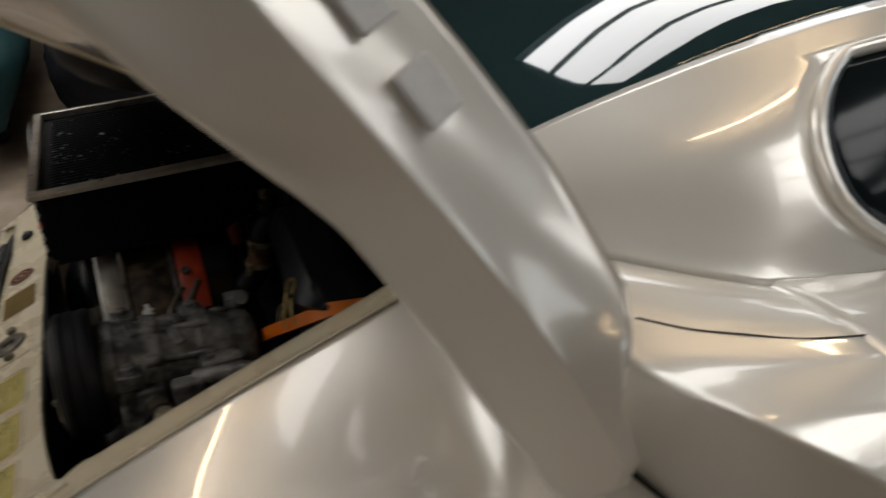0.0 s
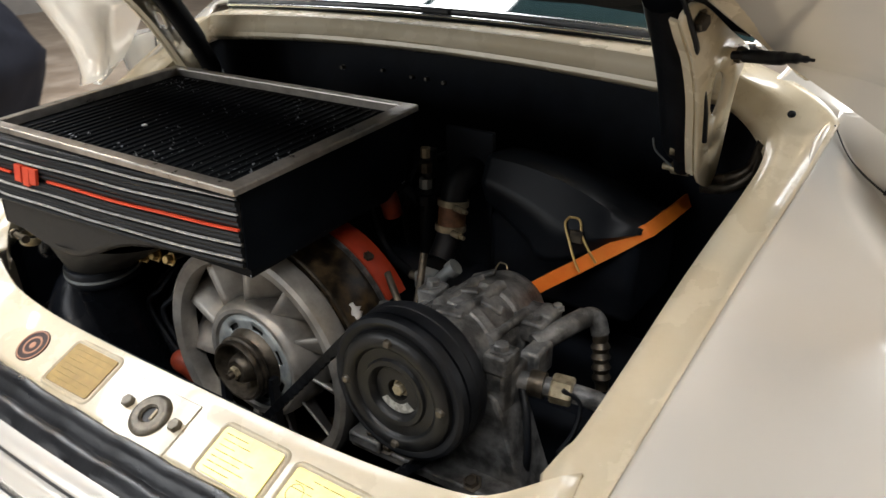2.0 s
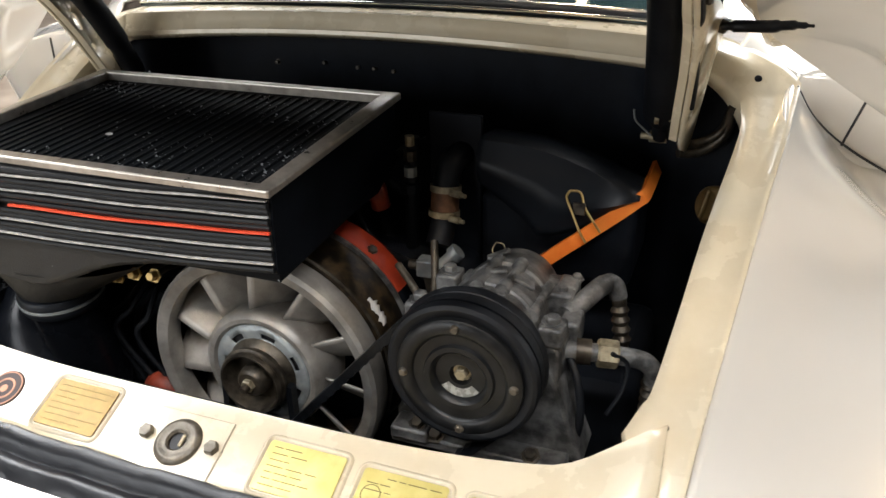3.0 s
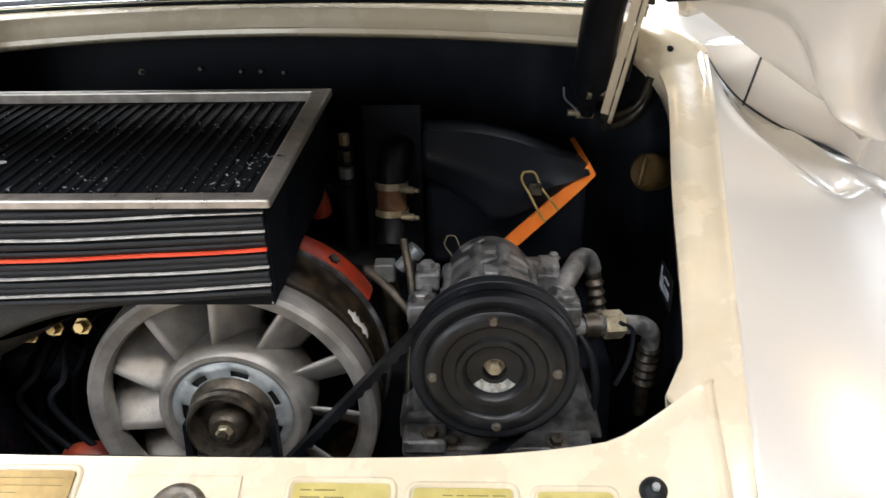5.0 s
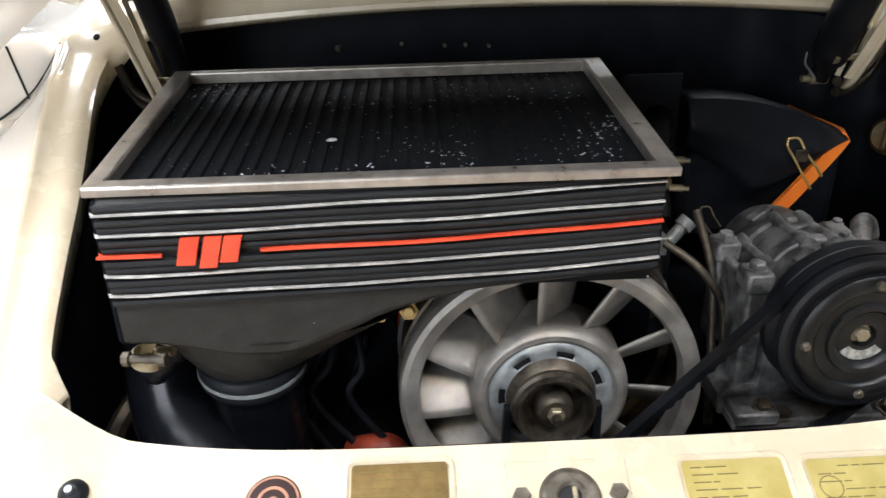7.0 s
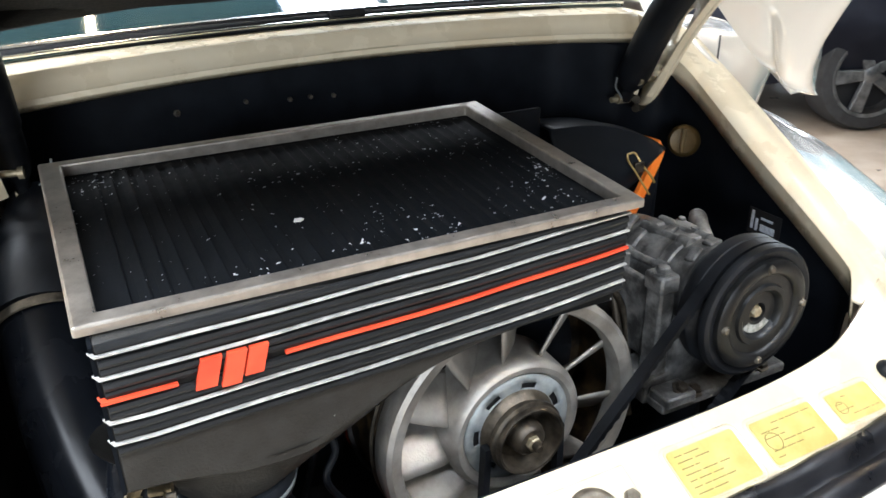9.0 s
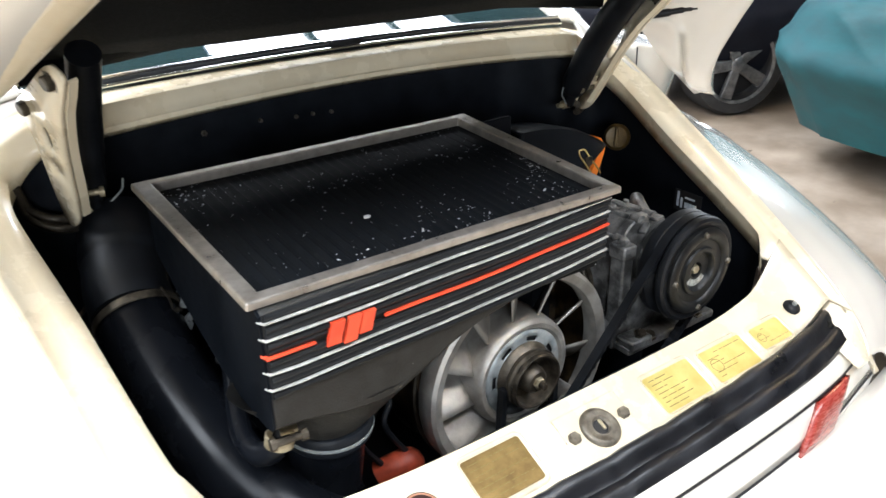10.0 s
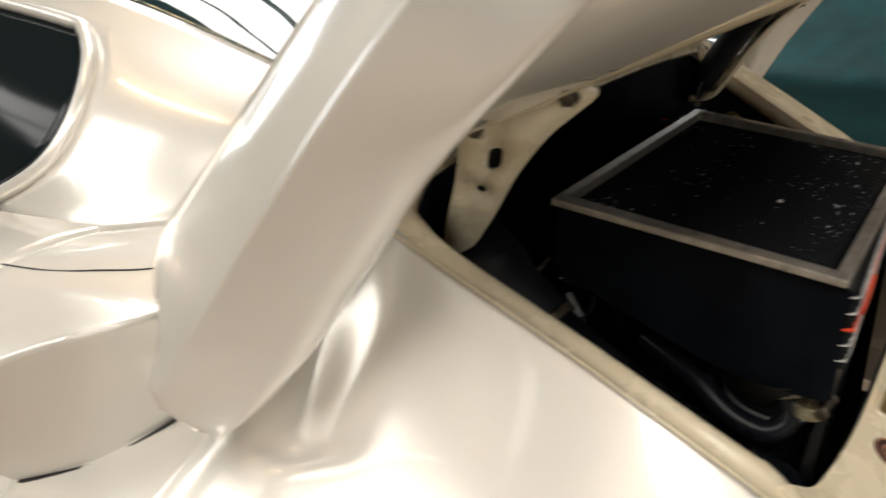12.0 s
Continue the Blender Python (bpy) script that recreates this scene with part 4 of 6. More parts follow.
        for k in (0, 1):
            part("hinge_foot", tube([(s * 0.392, 0.752, 1.000 - 0.012 * k), (s * (0.412 + 0.004 * k), 0.765, 0.998 - 0.010 * k), (s * (0.436 + 0.004 * k), 0.768, 1.013 - 0.004 * k), (s * 0.446, 0.762, 1.045)], 0.006, 10), DARKSTEEL, hinge)
        strut = part("lid_strut", tube([(s * 0.370, 0.752, 1.005), (s * 0.371, 0.735, 1.045), (s * 0.372, 0.712, 1.09), (s * 0.373, 0.68, 1.14), (s * 0.374, 0.63, 1.20)], [0.010] * 4 + [0.014, 0.018, 0.020] + [0.022] * 27 if s > 0 else [0.008] * 4 + [0.010, 0.012, 0.0135] + [0.0145] * 8 + [0.0165] * 19, 14), RUBBER, CAR, "black rubber-booted lid strut")
        part("strut_eye", lathe([(0, -0.008), (0.007, -0.008), (0.007, 0.012), (0.004, 0.012), (0.004, 0.022), (0, 0.022)], (s * 0.370, 0.752, 1.005), (-s, 0, 0), 10), BOLTS, strut)
        part("strut_wire", tube([(s * 0.36, 0.745, 1.008), (s * 0.350, 0.74, 1.018), (s * 0.342, 0.737, 1.027), (s * 0.340, 0.733, 1.040)], 0.0012, 6), STEEL, strut)
        if s > 0:
            part("strut_cable", tube([(0.405, 0.560, 1.218), (0.405, 0.582, 1.200), (0.408, 0.618, 1.162), (0.402, 0.640, 1.146), (0.404, 0.660, 1.126), (0.406, 0.680, 1.091), (0.404, 0.698, 1.055)], 0.0026, 8), RUBBER, strut, "black cable beside the strut")
        part("side_seal_pad", tube([(0.424, 0.678, 1.145), (0.446, 0.672, 1.147), (0.466, 0.656, 1.150), (0.485, 0.637, 1.155), (0.502, 0.619, 1.158)] if s > 0 else [(-0.458, 0.690, 1.157), (-0.468, 0.690, 1.158), (-0.478, 0.688, 1.160), (-0.490, 0.684, 1.161), (-0.503, 0.680, 1.161)], [0.004] * 4 + [0.0060] * 16 + [0.0045] * 6 + [0.003] * 4 + [0.0015] * 3, 12), RUBBER, CAR, "black rubber pad under the lid's side flange")


build_lid()


# rear edge and foot of the shoulder fairing, from the pillar outwards
FAIRING_EDGE = [(0.507, 0.792, 1.078), (0.540, 0.797, 1.076), (0.580, 0.803, 1.071), (0.625, 0.806, 1.060), (0.660, 0.808, 1.051), (0.700, 0.812, 1.043), (0.745, 0.824, 1.043), (0.790, 0.850, 1.039), (0.835, 0.900, 1.015), (0.868, 0.965, 0.970)]
FAIRING_FOOT = [(0.508, 0.774, 1.067), (0.528, 0.768, 1.038), (0.557, 0.778, 1.010), (0.600, 0.793, 0.981), (0.650, 0.806, 0.955), (0.700, 0.825, 0.932), (0.750, 0.862, 0.902), (0.772, 0.890, 0.888), (0.797, 0.940, 0.868), (0.815, 0.985, 0.850)]


def build_blister():
    """Fixed front halves of the spoiler, standing on the shoulders behind a dark joint."""
    per, n = 6, 24
    edge, foot = smooth_path(FAIRING_EDGE, per), smooth_path(FAIRING_FOOT, per)
    m = len(edge) - 1
    # front end on the fender, inner end along the belt line
    front = [Vector((x, 1.0, z)) for x, z in spread(blend(FENDER, 1.0)[:5], 12)]
    inner = [Vector((q.x, y, q.y)) for y in steps(0.792, 1.0, n) for q in (blend(UPPER, y)[-1],)]
    outer = [Vector((0.868 + (front[-1].x - 0.868) * t, 0.965 + 0.035 * t, 0.970 + (front[-1].z - 0.970) * t)) for t in steps(0, 1, n)]

    def top(i, k):
        """Surface between the four edges: i counts outwards, k forwards."""
        u, v = i / m, k / n
        f = front[round(u * (len(front) - 1))]
        p = edge[i] * (1 - v) + f * v + inner[k] * (1 - u) + outer[k] * u
        p -= (edge[0] * (1 - u) + edge[-1] * u) * (1 - v) + (front[0] * (1 - u) + front[-1] * u) * v
        return p + Vector((0, 0, 0.0012 - 0.0030 * ease(0.9, 1.0, v)))

    for s in (-1, 1):
        rows = []
        for i in range(m + 1):
            p, q = edge[i], foot[i]
            back = [q + (p - q) * t for t in (-0.25, 0.0, 0.33, 0.66, 0.90, 0.96)] + [p + Vector((0, 0.0004, -0.0012)), p + Vector((0, 0.0024, 0.0010))]
            rows.append(back + [top(i, k) for k in range(1, n + 1)])
        bm = grid([[Vector((s * v.x, v.y, v.z)) for v in r] for r in rows])
        part("shoulder_fairing", bm, PAINT, CAR, "white shoulder fairing below the spoiler", thick=0.003, sharp=60)
        part("fairing_joint", tube([(s * q.x, q.y - 0.004, q.z + 0.0035) for q in foot], [0.0008] * 8 + [0.0012] * 6 + [0.0016] * 8 + [0.0022], 6, 1), SEAM, CAR, "dark joint along the fairing's foot")
        p, q = edge[13], foot[13]
        part("fairing_joint", tube([(s * v.x, v.y - 0.0012, v.z) for v in (q + (p - q) * t for t in (0.0, 0.3, 0.6, 0.9))], 0.0014, 6, 2), SEAM, CAR, "thin dark joint up the fairing")
    # belt seam along the shoulder
    for s in (-1, 1):
        line = []
        for x, y in ((0.655, 0.840), (0.684, 0.872), (0.706, 0.905), (0.726, 0.940), (0.741, 0.975)):
            p = min((top(i, k) for i in range(m + 1) for k in range(n + 1)), key=lambda q: (q.x - x) ** 2 + (q.y - y) ** 2)
            line.append((s * x, y, p.z + 0.0005))
        for x, y in ((0.757, 1.04), (0.766, 1.12), (0.768, 1.2), (0.762, 1.35), (0.748, 1.6)):
            sec = spread(blend(FENDER, y), 10)
            line.append((s * x, y, min(sec, key=lambda q: abs(q[0] - x))[1] + 0.0005))
        part("belt_seam", tube(line, 0.0009, 6), SEAM, CAR)
        for y, r, w in ((0.97, 0.318, 0.26), (3.24, 0.312, 0.21)):
            wheel = part("wheel", lathe([(0.19, 0.0), (r - 0.02, 0.0), (r, 0.02), (r, w - 0.02), (r - 0.02, w), (0.19, w)], (s * (0.60 if y < 2 else 0.56), y, r), (s, 0, 0), 40), TYRE, CAR, "black road tyre")
            part("rim", lathe([(0.195, w - 0.01), (0.185, w - 0.03), (0.17, w - 0.10), (0.06, w - 0.09), (0.05, w - 0.06), (0, w - 0.06)], (s * (0.60 if y < 2 else 0.56), y, r), (s, 0, 0), 30), RIM, wheel)


build_blister()

# ---- engine bay things ----
IC_TILT = math.atan2(0.018, 0.283)


def ic(x, d, h):
    """Charge cooler axes: across, forward from its rear edge, up from its top surface."""
    c, s = math.cos(IC_TILT), math.sin(IC_TILT)
    return Vector((x, 0.373 + d * c - h * s, 1.041 + d * s + h * c))


def build_intercooler():
    base = thing("intercooler", "black finned charge air cooler with a worn bare metal top surround", "intercooler", (-0.13, 0.52, 0.93))
    X0, X1, D = -0.344, 0.085, 0.284
    m = Matrix.Rotation(IC_TILT, 4, "X")

    def bx(x0, x1, d0, d1, h0, h1):
        return (ic((x0 + x1) / 2, (d0 + d1) / 2, (h0 + h1) / 2), (x1 - x0, d1 - d0, h1 - h0), m)
    w = 0.0195
    # top surround with a mitred ring
    bm = bmesh.new()
    ringo = [(X0, 0), (X1 - 0.002, 0), (X1, D), (X0 - 0.006, D)]
    ringi = [(X0 + 0.0155, 0.0125), (X1 - 0.0175, 0.0125), (X1 - 0.0195, D - 0.013), (X0 + 0.0125, D - 0.013)]
    rings = []
    for ring, h in ((ringo, -0.007), (ringo, 0.0), (ringi, 0.001), (ringi, -0.010)):
        rings.append([bm.verts.new(ic(x, d, h)) for x, d in ring])
    for A, B in zip(rings, rings[1:]):
        for k in range(4):
            bm.faces.new((A[k], A[(k + 1) % 4], B[(k + 1) % 4], B[k]))
    part("top_surround", bm, ALU, base, "scuffed bare aluminium surround", bevel=0.0018, smooth=False)
    # core with its fins
    part("core", boxes(bx(X0 + 0.012, X1 - 0.012, 0.012, D - 0.01, -0.10, -0.011)), CORE, base, smooth=False)
    fin = None
    n = 29
    for k in range(n):
        x = X0 + w + 0.008 + (X1 - X0 - 2 * w - 0.016) * (k + 0.5) / n
        if fin is None:
            bm = bmesh.new()
            prof = [(-0.0048, 0), (-0.0022, 0.0006), (0.0008, 0.0018), (0.0020, 0.0022), (0.0028, 0.0018), (0.0032, 0)]
            rows = []
            for d in (w + 0.004, w + 0.012, D - w - 0.004, D - w + 0.002):
                e = 0.35 if d in (w + 0.004, D - w + 0.002) else 1.0
                rows.append([Vector((u, 0, 0)) + (ic(0, d, -0.011 + h * e) - Vector((0, 0, 0))) for u, h in prof])
            grid(rows, bm)
            fin = part("fin", bm, FINS, base)
            fin.location.x = 0
            mesh, first = fin.data, fin
            fin.matrix_basis = Matrix.Translation((x, 0, 0))
        else:
            o = new("fin", mesh)
            o.parent, o.matrix_parent_inverse = base, first.matrix_parent_inverse.copy()
            o.matrix_basis = Matrix.Translation((x, 0, 0))
    # side tank: shell below the surround, tapering into the outlet
    LOW = [(-0.36, 0.917), (-0.31, 0.912), (-0.285, 0.906), (-0.26, 0.899), (-0.235, 0.896), (-0.215, 0.896), (-0.195, 0.901), (-0.165, 0.914), (-0.138, 0.926), (-0.105, 0.936), (-0.06, 0.944), (0.10, 0.953)]

    def bottom(x):
        # height of the tank's lowest line, which dips to the outlet at one end
        for (a, p), (b, q) in zip(LOW, LOW[1:]):
            if x <= b:
                return p + (q - p) * (x - a) / (b - a)
        return LOW[-1][1]

    def face(x):
        return 0.362 + 0.019 * (x - X0) / (X1 - X0)
    rows = []
    for x in steps(X0 + 0.008, X1 - 0.010, 30):
        zb = bottom(x)
        f = face(x)
        rows.append([(x, 0.381, 1.036), (x, f + 0.006, 1.028), (x, f + 0.004, zb + 0.012), (x, f + 0.004, zb + 0.005), (x, f + 0.008, zb), (x, f + 0.020, zb - 0.002), (x, 0.405, zb - 0.003), (x, 0.44, zb - 0.003), (x, 0.485, zb + 0.004), (x, 0.60, 0.955), (x, 0.655, 0.98), (x, 0.655, 1.052)])
    bm = grid(rows)
    bm.verts.ensure_lookup_table()
    k = len(rows[0])
    bm.faces.new([bm.verts[i] for i in range(k)])
    bm.faces.new([bm.verts[len(bm.verts) - 1 - i] for i in range(k)])
    part("side_tank", bm, TANK, base, "dusty black cast tank", bevel=0.003)
    # Slabs added over both tank ends; their black carries the shade there.
    for row, way in ((rows[0], -1), (rows[-1], 1)):
        bm = bmesh.new()
        ends = [[bm.verts.new(Vector(p) + Vector((way * dx, 0, 0))) for p in row] for dx in (-0.001, 0.0015)]
        for k in range(len(ends[0])):
            bm.faces.new((ends[0][k - 1], ends[0][k], ends[1][k], ends[1][k - 1]))
        bm.faces.new(ends[1])
        part("shaded_tank_end", bm, SHADED_END, base, "flat slab over the tank end, coloured near-black for its shade", smooth=False)
    # ribs along the rear face: four pale ones, one orange, dark steps between
    def rib_line(k, x):
        t = (x - X0) / (X1 - X0)
        return 1.0398 - (0.0160 - 0.0004 * t) * k - 0.0012 * math.sin(math.pi * t) * (k > 2) + 0.0045 * max(0.0, (t - 0.62) / 0.38) ** 1.3 * (k < 6)
    for k in range(1, 6):
        spans = [(X0 + 0.004, X1 - 0.010)]
        if k == 3:
            spans = [(X0 + 0.004, -0.292), (-0.222, X1 - 0.010)]
        for a, b in spans:
            pts = [(x, face(x), rib_line(k, x) + 0.0005 * math.sin(x * 40 + k)) for x in steps(a, b, 14)]
            if a < X0 + 0.01:
                pts = [(X0 + 0.0066, 0.3705, rib_line(k, X0)), (X0 + 0.009, 0.364, rib_line(k, X0))] + pts[1:]
            part("rib_edge", band(pts, (0, 0, 1), 0.0012 if k != 3 else 0.0021, 0.003, 1), STRIPE if k == 3 else GREYLINE, base, "orange painted rib" if k == 3 else "rubbed pale rib edge")
        pts = [(x, face(x) + 0.0025, rib_line(k, x) - 0.0065) for x in steps(X0 + 0.010, X1 - 0.011, 14)]
        part("rib_step", tube(pts, 0.0032, 8, 1), RIBS, base)
        pts = [(x, face(x) + 0.0035, rib_line(k, x) + 0.0040) for x in steps(X0 + 0.010, X1 - 0.011, 14)]
        part("rib_step", tube(pts, 0.0030, 8, 1), RIBS, base)
    # emblem: three slanted orange blocks of different height
    m = Matrix.Translation((-0.281, face(-0.256) - 0.0040, 0.9835)) @ Matrix.Rotation(radians(90), 4, "X")
    for u, v, w, h in ((-0.0015, 0.0, 0.0135, 0.021), (0.0148, -0.0025, 0.0125, 0.0235), (0.0300, 0.0015, 0.0125, 0.0195)):
        part("emblem_block", prism([(u, v), (u + w, v), (u + w + 0.28 * h, v + h), (u + 0.28 * h, v + h)], -0.004, m), STRIPE, base, "slanted orange emblem block", smooth=False)
    # short neck from the tank into the round outlet
    rows = []
    for k in steps(0, 1, 10):
        w = ease(0, 1, k)
        row = []
        for a in range(36):
            c, q = math.cos(math.pi * a / 18), math.sin(math.pi * a / 18)
            wide = (-0.235 + 0.118 * c + 0.012 * (c > 0) * c, 0.428 + 0.058 * q, 0.909 + 0.012 * c * c)
            ring = (-0.257 + 0.043 * c, 0.432 + 0.043 * q, 0.858 - 0.004 * q)
            row.append(Vector(wide) * (1 - w) + Vector(ring) * w)
        rows.append(row)
    part("outlet_funnel", grid(rows, close=True), TANK, base, "dusty black funnel to the outlet", sharp=80)
    axis = (0.02, -0.09, 1)
    part("outlet_ring", lathe([(0.036, -0.012), (0.0440, -0.012), (0.0462, -0.008), (0.0462, -0.003), (0.0440, 0.0), (0.0468, 0.002), (0.0468, 0.008), (0.0445, 0.011), (0.036, 0.011)], (-0.257, 0.432, 0.853), axis, 40), GLOSS_BLACK, base, "black ribbed rubber coupling")
    part("outlet_band", lathe([(0.0445, -0.002), (0.0474, -0.0015), (0.0474, 0.0015), (0.0445, 0.002)], (-0.257, 0.432, 0.8525), axis, 40), STEEL, base, "worn steel band on the coupling")
    part("outlet_hose", tube([(-0.257, 0.433, 0.850), (-0.258, 0.442, 0.80), (-0.26, 0.455, 0.73), (-0.26, 0.47, 0.66)], 0.0400, 20, 5), DUCT, base)
    # corner lug and its bolt
    part("clamp_band", lathe([(0.012, -0.006), (0.0135, -0.005), (0.0135, 0.005), (0.012, 0.006)], (-0.326, 0.385, 0.892), (0.2, 0, 1), 20), BOLTS, base)
    part("clamp_bolt", lathe([(0, 0), (0.006, 0), (0.006, 0.005), (0.0035, 0.005), (0.0035, 0.028), (0.0055, 0.028), (0.0055, 0.034), (0, 0.034)], (-0.340, 0.372, 0.900), (1, -0.1, 0), 8), DARKSTEEL, base)


build_intercooler()
chip = thing("paint_chip", "small white chip lying on the cooler core", "chip", ic(-0.176, 0.098, -0.009))
part("chip", prism([(-0.004, -0.0015), (0.001, -0.003), (0.0045, -0.0005), (0.003, 0.002), (-0.002, 0.0025)], 0.0012, Matrix.Translation(ic(-0.176, 0.098, -0.0085)) @ Matrix.Rotation(IC_TILT, 4, "X")), FOAM, chip, smooth=False)

FAN = Vector((0.007, 0.0, 0.800))


def fan_at(y):
    return (FAN.x, y, FAN.z)


def build_fan():
    base = thing("cooling_fan", "cast alloy engine cooling fan with its pulley and black ring", "fan", fan_at(0.46))
    part("outer_ring", lathe([(0.1195, 0.006), (0.1225, -0.003), (0.133, -0.006), (0.1375, -0.003), (0.139, 0.004), (0.139, 0.020), (0.136, 0.024), (0.128, 0.024), (0.1225, 0.020), (0.1195, 0.006)], fan_at(0.436), (0, 1, 0), 72), FANALU, base, "dull cast alloy ring")
    part("hub", lathe([(0.030, 0.004), (0.056, 0.004), (0.0575, 0.0), (0.061, -0.004), (0.066, -0.0045), (0.0705, -0.001), (0.0725, 0.006), (0.0735, 0.05), (0.05, 0.055)], fan_at(0.436), (0, 1, 0), 56), FANALU, base, "rounded alloy hub")
    # zinc plate with curved slots
    bm = bmesh.new()
    m = Matrix.Translation(fan_at(0.4365)) @ aim((0, -1, 0))
    rings = []
    cells = 84
    for r in (0.034, 0.0420, 0.0485, 0.0575):
        rings.append([bm.verts.new(m @ Vector((r * math.cos(2 * math.pi * k / cells), r * math.sin(2 * math.pi * k / cells), 0))) for k in range(cells)])
    for i in range(3):
        for k in range(cells):
            if i == 1 and k % 12 in (3, 4, 5, 6, 7):
                continue
            bm.faces.new((rings[i][k], rings[i][(k + 1) % cells], rings[i + 1][(k + 1) % cells], rings[i + 1][k]))
    part("hub_plate", bm, STEEL, base, "zinc-grey slotted plate", thick=0.002)
    # Black disc puts the shade inside the slots into colour.
    part("slot_shade_disc", lathe([(0.03, 0), (0.056, 0)], fan_at(0.4386), (0, 1, 0), 40), SEAM, base)
    for k in range(6):
        a = radians(60 * k + 20)
        part("rivet", lathe([(0, 0.0012), (0.003, 0.001), (0.0035, 0)], (FAN.x + 0.0535 * math.cos(a), 0.4362, FAN.z + 0.0535 * math.sin(a)), (0, -1, 0), 10), STEEL, base)
    # blades: shared mesh, turned round the axis
    bm = bmesh.new()
    rows = []
    for r in steps(0.070, 0.1275, 6):
        t = (r - 0.07) / 0.0575
        row = []
        for u in steps(-1, 1, 8):
            sweep = 0.020 * u + 0.004 * (1 - u * u)
            y = 0.465 + 0.021 * u * (1 - 0.15 * t)
            ang = (sweep * (1 - 0.12 * t)) / (0.075 + 0.035 * t)
            row.append((r * math.sin(ang), y, r * math.cos(ang)))
        rows.append(row)
    grid(rows, bm)
    mesh = None
    for k in range(11):
        if mesh is None:
            ob = part("blade", bm, FANALU, base, thick=0.003)
            mesh, inv = ob.data, ob.matrix_parent_inverse.copy()
        else:
            ob = new("blade", mesh)
            ob.parent, ob.matrix_parent_inverse = base, inv.copy()
            mod = ob.modifiers.new("thickness", "SOLIDIFY")
            mod.thickness, mod.offset = 0.003, -1
        ob.matrix_basis = Matrix.Translation((FAN.x, 0, FAN.z)) @ Matrix.Rotation(2 * math.pi * (k + 0.12) / 11, 4, "Y")
    # pulley halves, shims and the shaft nut
    pulley = part("pulley", lathe([(0.0, 0.014), (0.0285, 0.014), (0.0310, 0.010), (0.0318, -0.003), (0.0330, -0.006), (0.0352, -0.0065), (0.0365, -0.004), (0.0368, -0.001), (0.0350, 0.001), (0.0385, 0.003), (0.0388, 0.006), (0.0355, 0.009), (0.0350, 0.012), (0.0405, 0.018), (0.0415, 0.021), (0.038, 0.023), (0.03, 0.024)], fan_at(0.414), (0, 1, 0), 44), DARKSTEEL, base, "oily brown steel pulley")
    part("boss", lathe([(0.0, -0.006), (0.0125, -0.006), (0.0160, -0.003), (0.0175, 0.003), (0.0180, 0.015)], fan_at(0.414), (0, 1, 0), 36), DARKSTEEL, pulley, "worn brown hub boss")
    bolt("shaft_nut", pulley, fan_at(0.4085), (0, -1, 0), 0.0078, 0.006, BOLTS)
    part("shaft", lathe([(0, 0.013), (0.0036, 0.013), (0.0046, 0.011), (0.0046, 0), (0, 0)], fan_at(0.4085), (0, -1, 0), 12), DARKSTEEL, pulley)
    # casing behind the blades, dark strap with peeling label, orange shroud
    part("inner_wall", lathe([(0.126, 0.0), (0.05, 0.002), (0.0, 0.002)], fan_at(0.56), (0, 1, 0), 40), BAY, base)
    part("casing", lathe([(0.1340, 0.0), (0.1365, 0.001), (0.1375, 0.006), (0.1375, 0.062), (0.13, 0.066)], fan_at(0.463), (0, 1, 0), 72), CASING, base, "oily brown-black fan casing")
    part("strap", lathe([(0.1378, 0.0), (0.1405, 0.001), (0.1405, 0.0035), (0.1378, 0.0045)], fan_at(0.4635), (0, 1, 0), 72), DARKSTEEL, base)
    part("strap", lathe([(0.1378, 0.0), (0.1415, 0.001), (0.1420, 0.0045), (0.1378, 0.006)], fan_at(0.522), (0, 1, 0), 72), CAST, base, "dull steel strap")
    # worn label: gold bars and a torn white patch
    for a0, a1, y0, y1, mt in ((48, 56, 0.484, 0.492, BRASS), (57, 61, 0.482, 0.490, BRASS), (36, 40, 0.494, 0.499, BRASS), (41, 44, 0.494, 0.499, BRASS), (46, 53, 0.499, 0.503, BRASS)):
        part("label_bar", lathe([(0.1376, 0.0), (0.1380, 0.0005), (0.1380, y1 - y0 - 0.0005), (0.1376, y1 - y0)], fan_at(y0), (0, 1, 0), 6, a0, a1), mt, base, "worn gold label print")
    rnd = random.Random(5)
    rows = []
    for k in range(13):
        a = radians(24 + 14 * k / 12)
        lo, hi = 0.476 + 0.006 * rnd.random(), 0.486 + 0.012 * rnd.random() * math.sin(math.pi * (k + 0.5) / 13)
        rows.append([(FAN.x + 0.1381 * math.cos(a), y, FAN.z + 0.1381 * math.sin(a)) for y in (lo, (lo + hi) / 2, hi)])
    part("label", grid(rows), FOAM, base, "torn white label", thick=0.0003)
    part("shroud", lathe([(0.1385, 0.0), (0.1405, 0.001), (0.1418, 0.005), (0.1425, 0.022), (0.140, 0.034)], fan_at(0.530), (0, 1, 0), 36, -20, 150), ORANGE, base, "orange lacquered fan shroud")
    bolt("shroud_bolt", base, (FAN.x + 0.141 * math.cos(radians(52)), 0.540, FAN.z + 0.141 * math.sin(radians(52))), (0.6, -0.2, 0.78), 0.006, 0.005, DARKSTEEL)


build_fan()

COMP = Vector((0.2530, 0.376, 0.8838))


def comp_at(y):
    return (COMP.x, COMP.y + y, COMP.z)


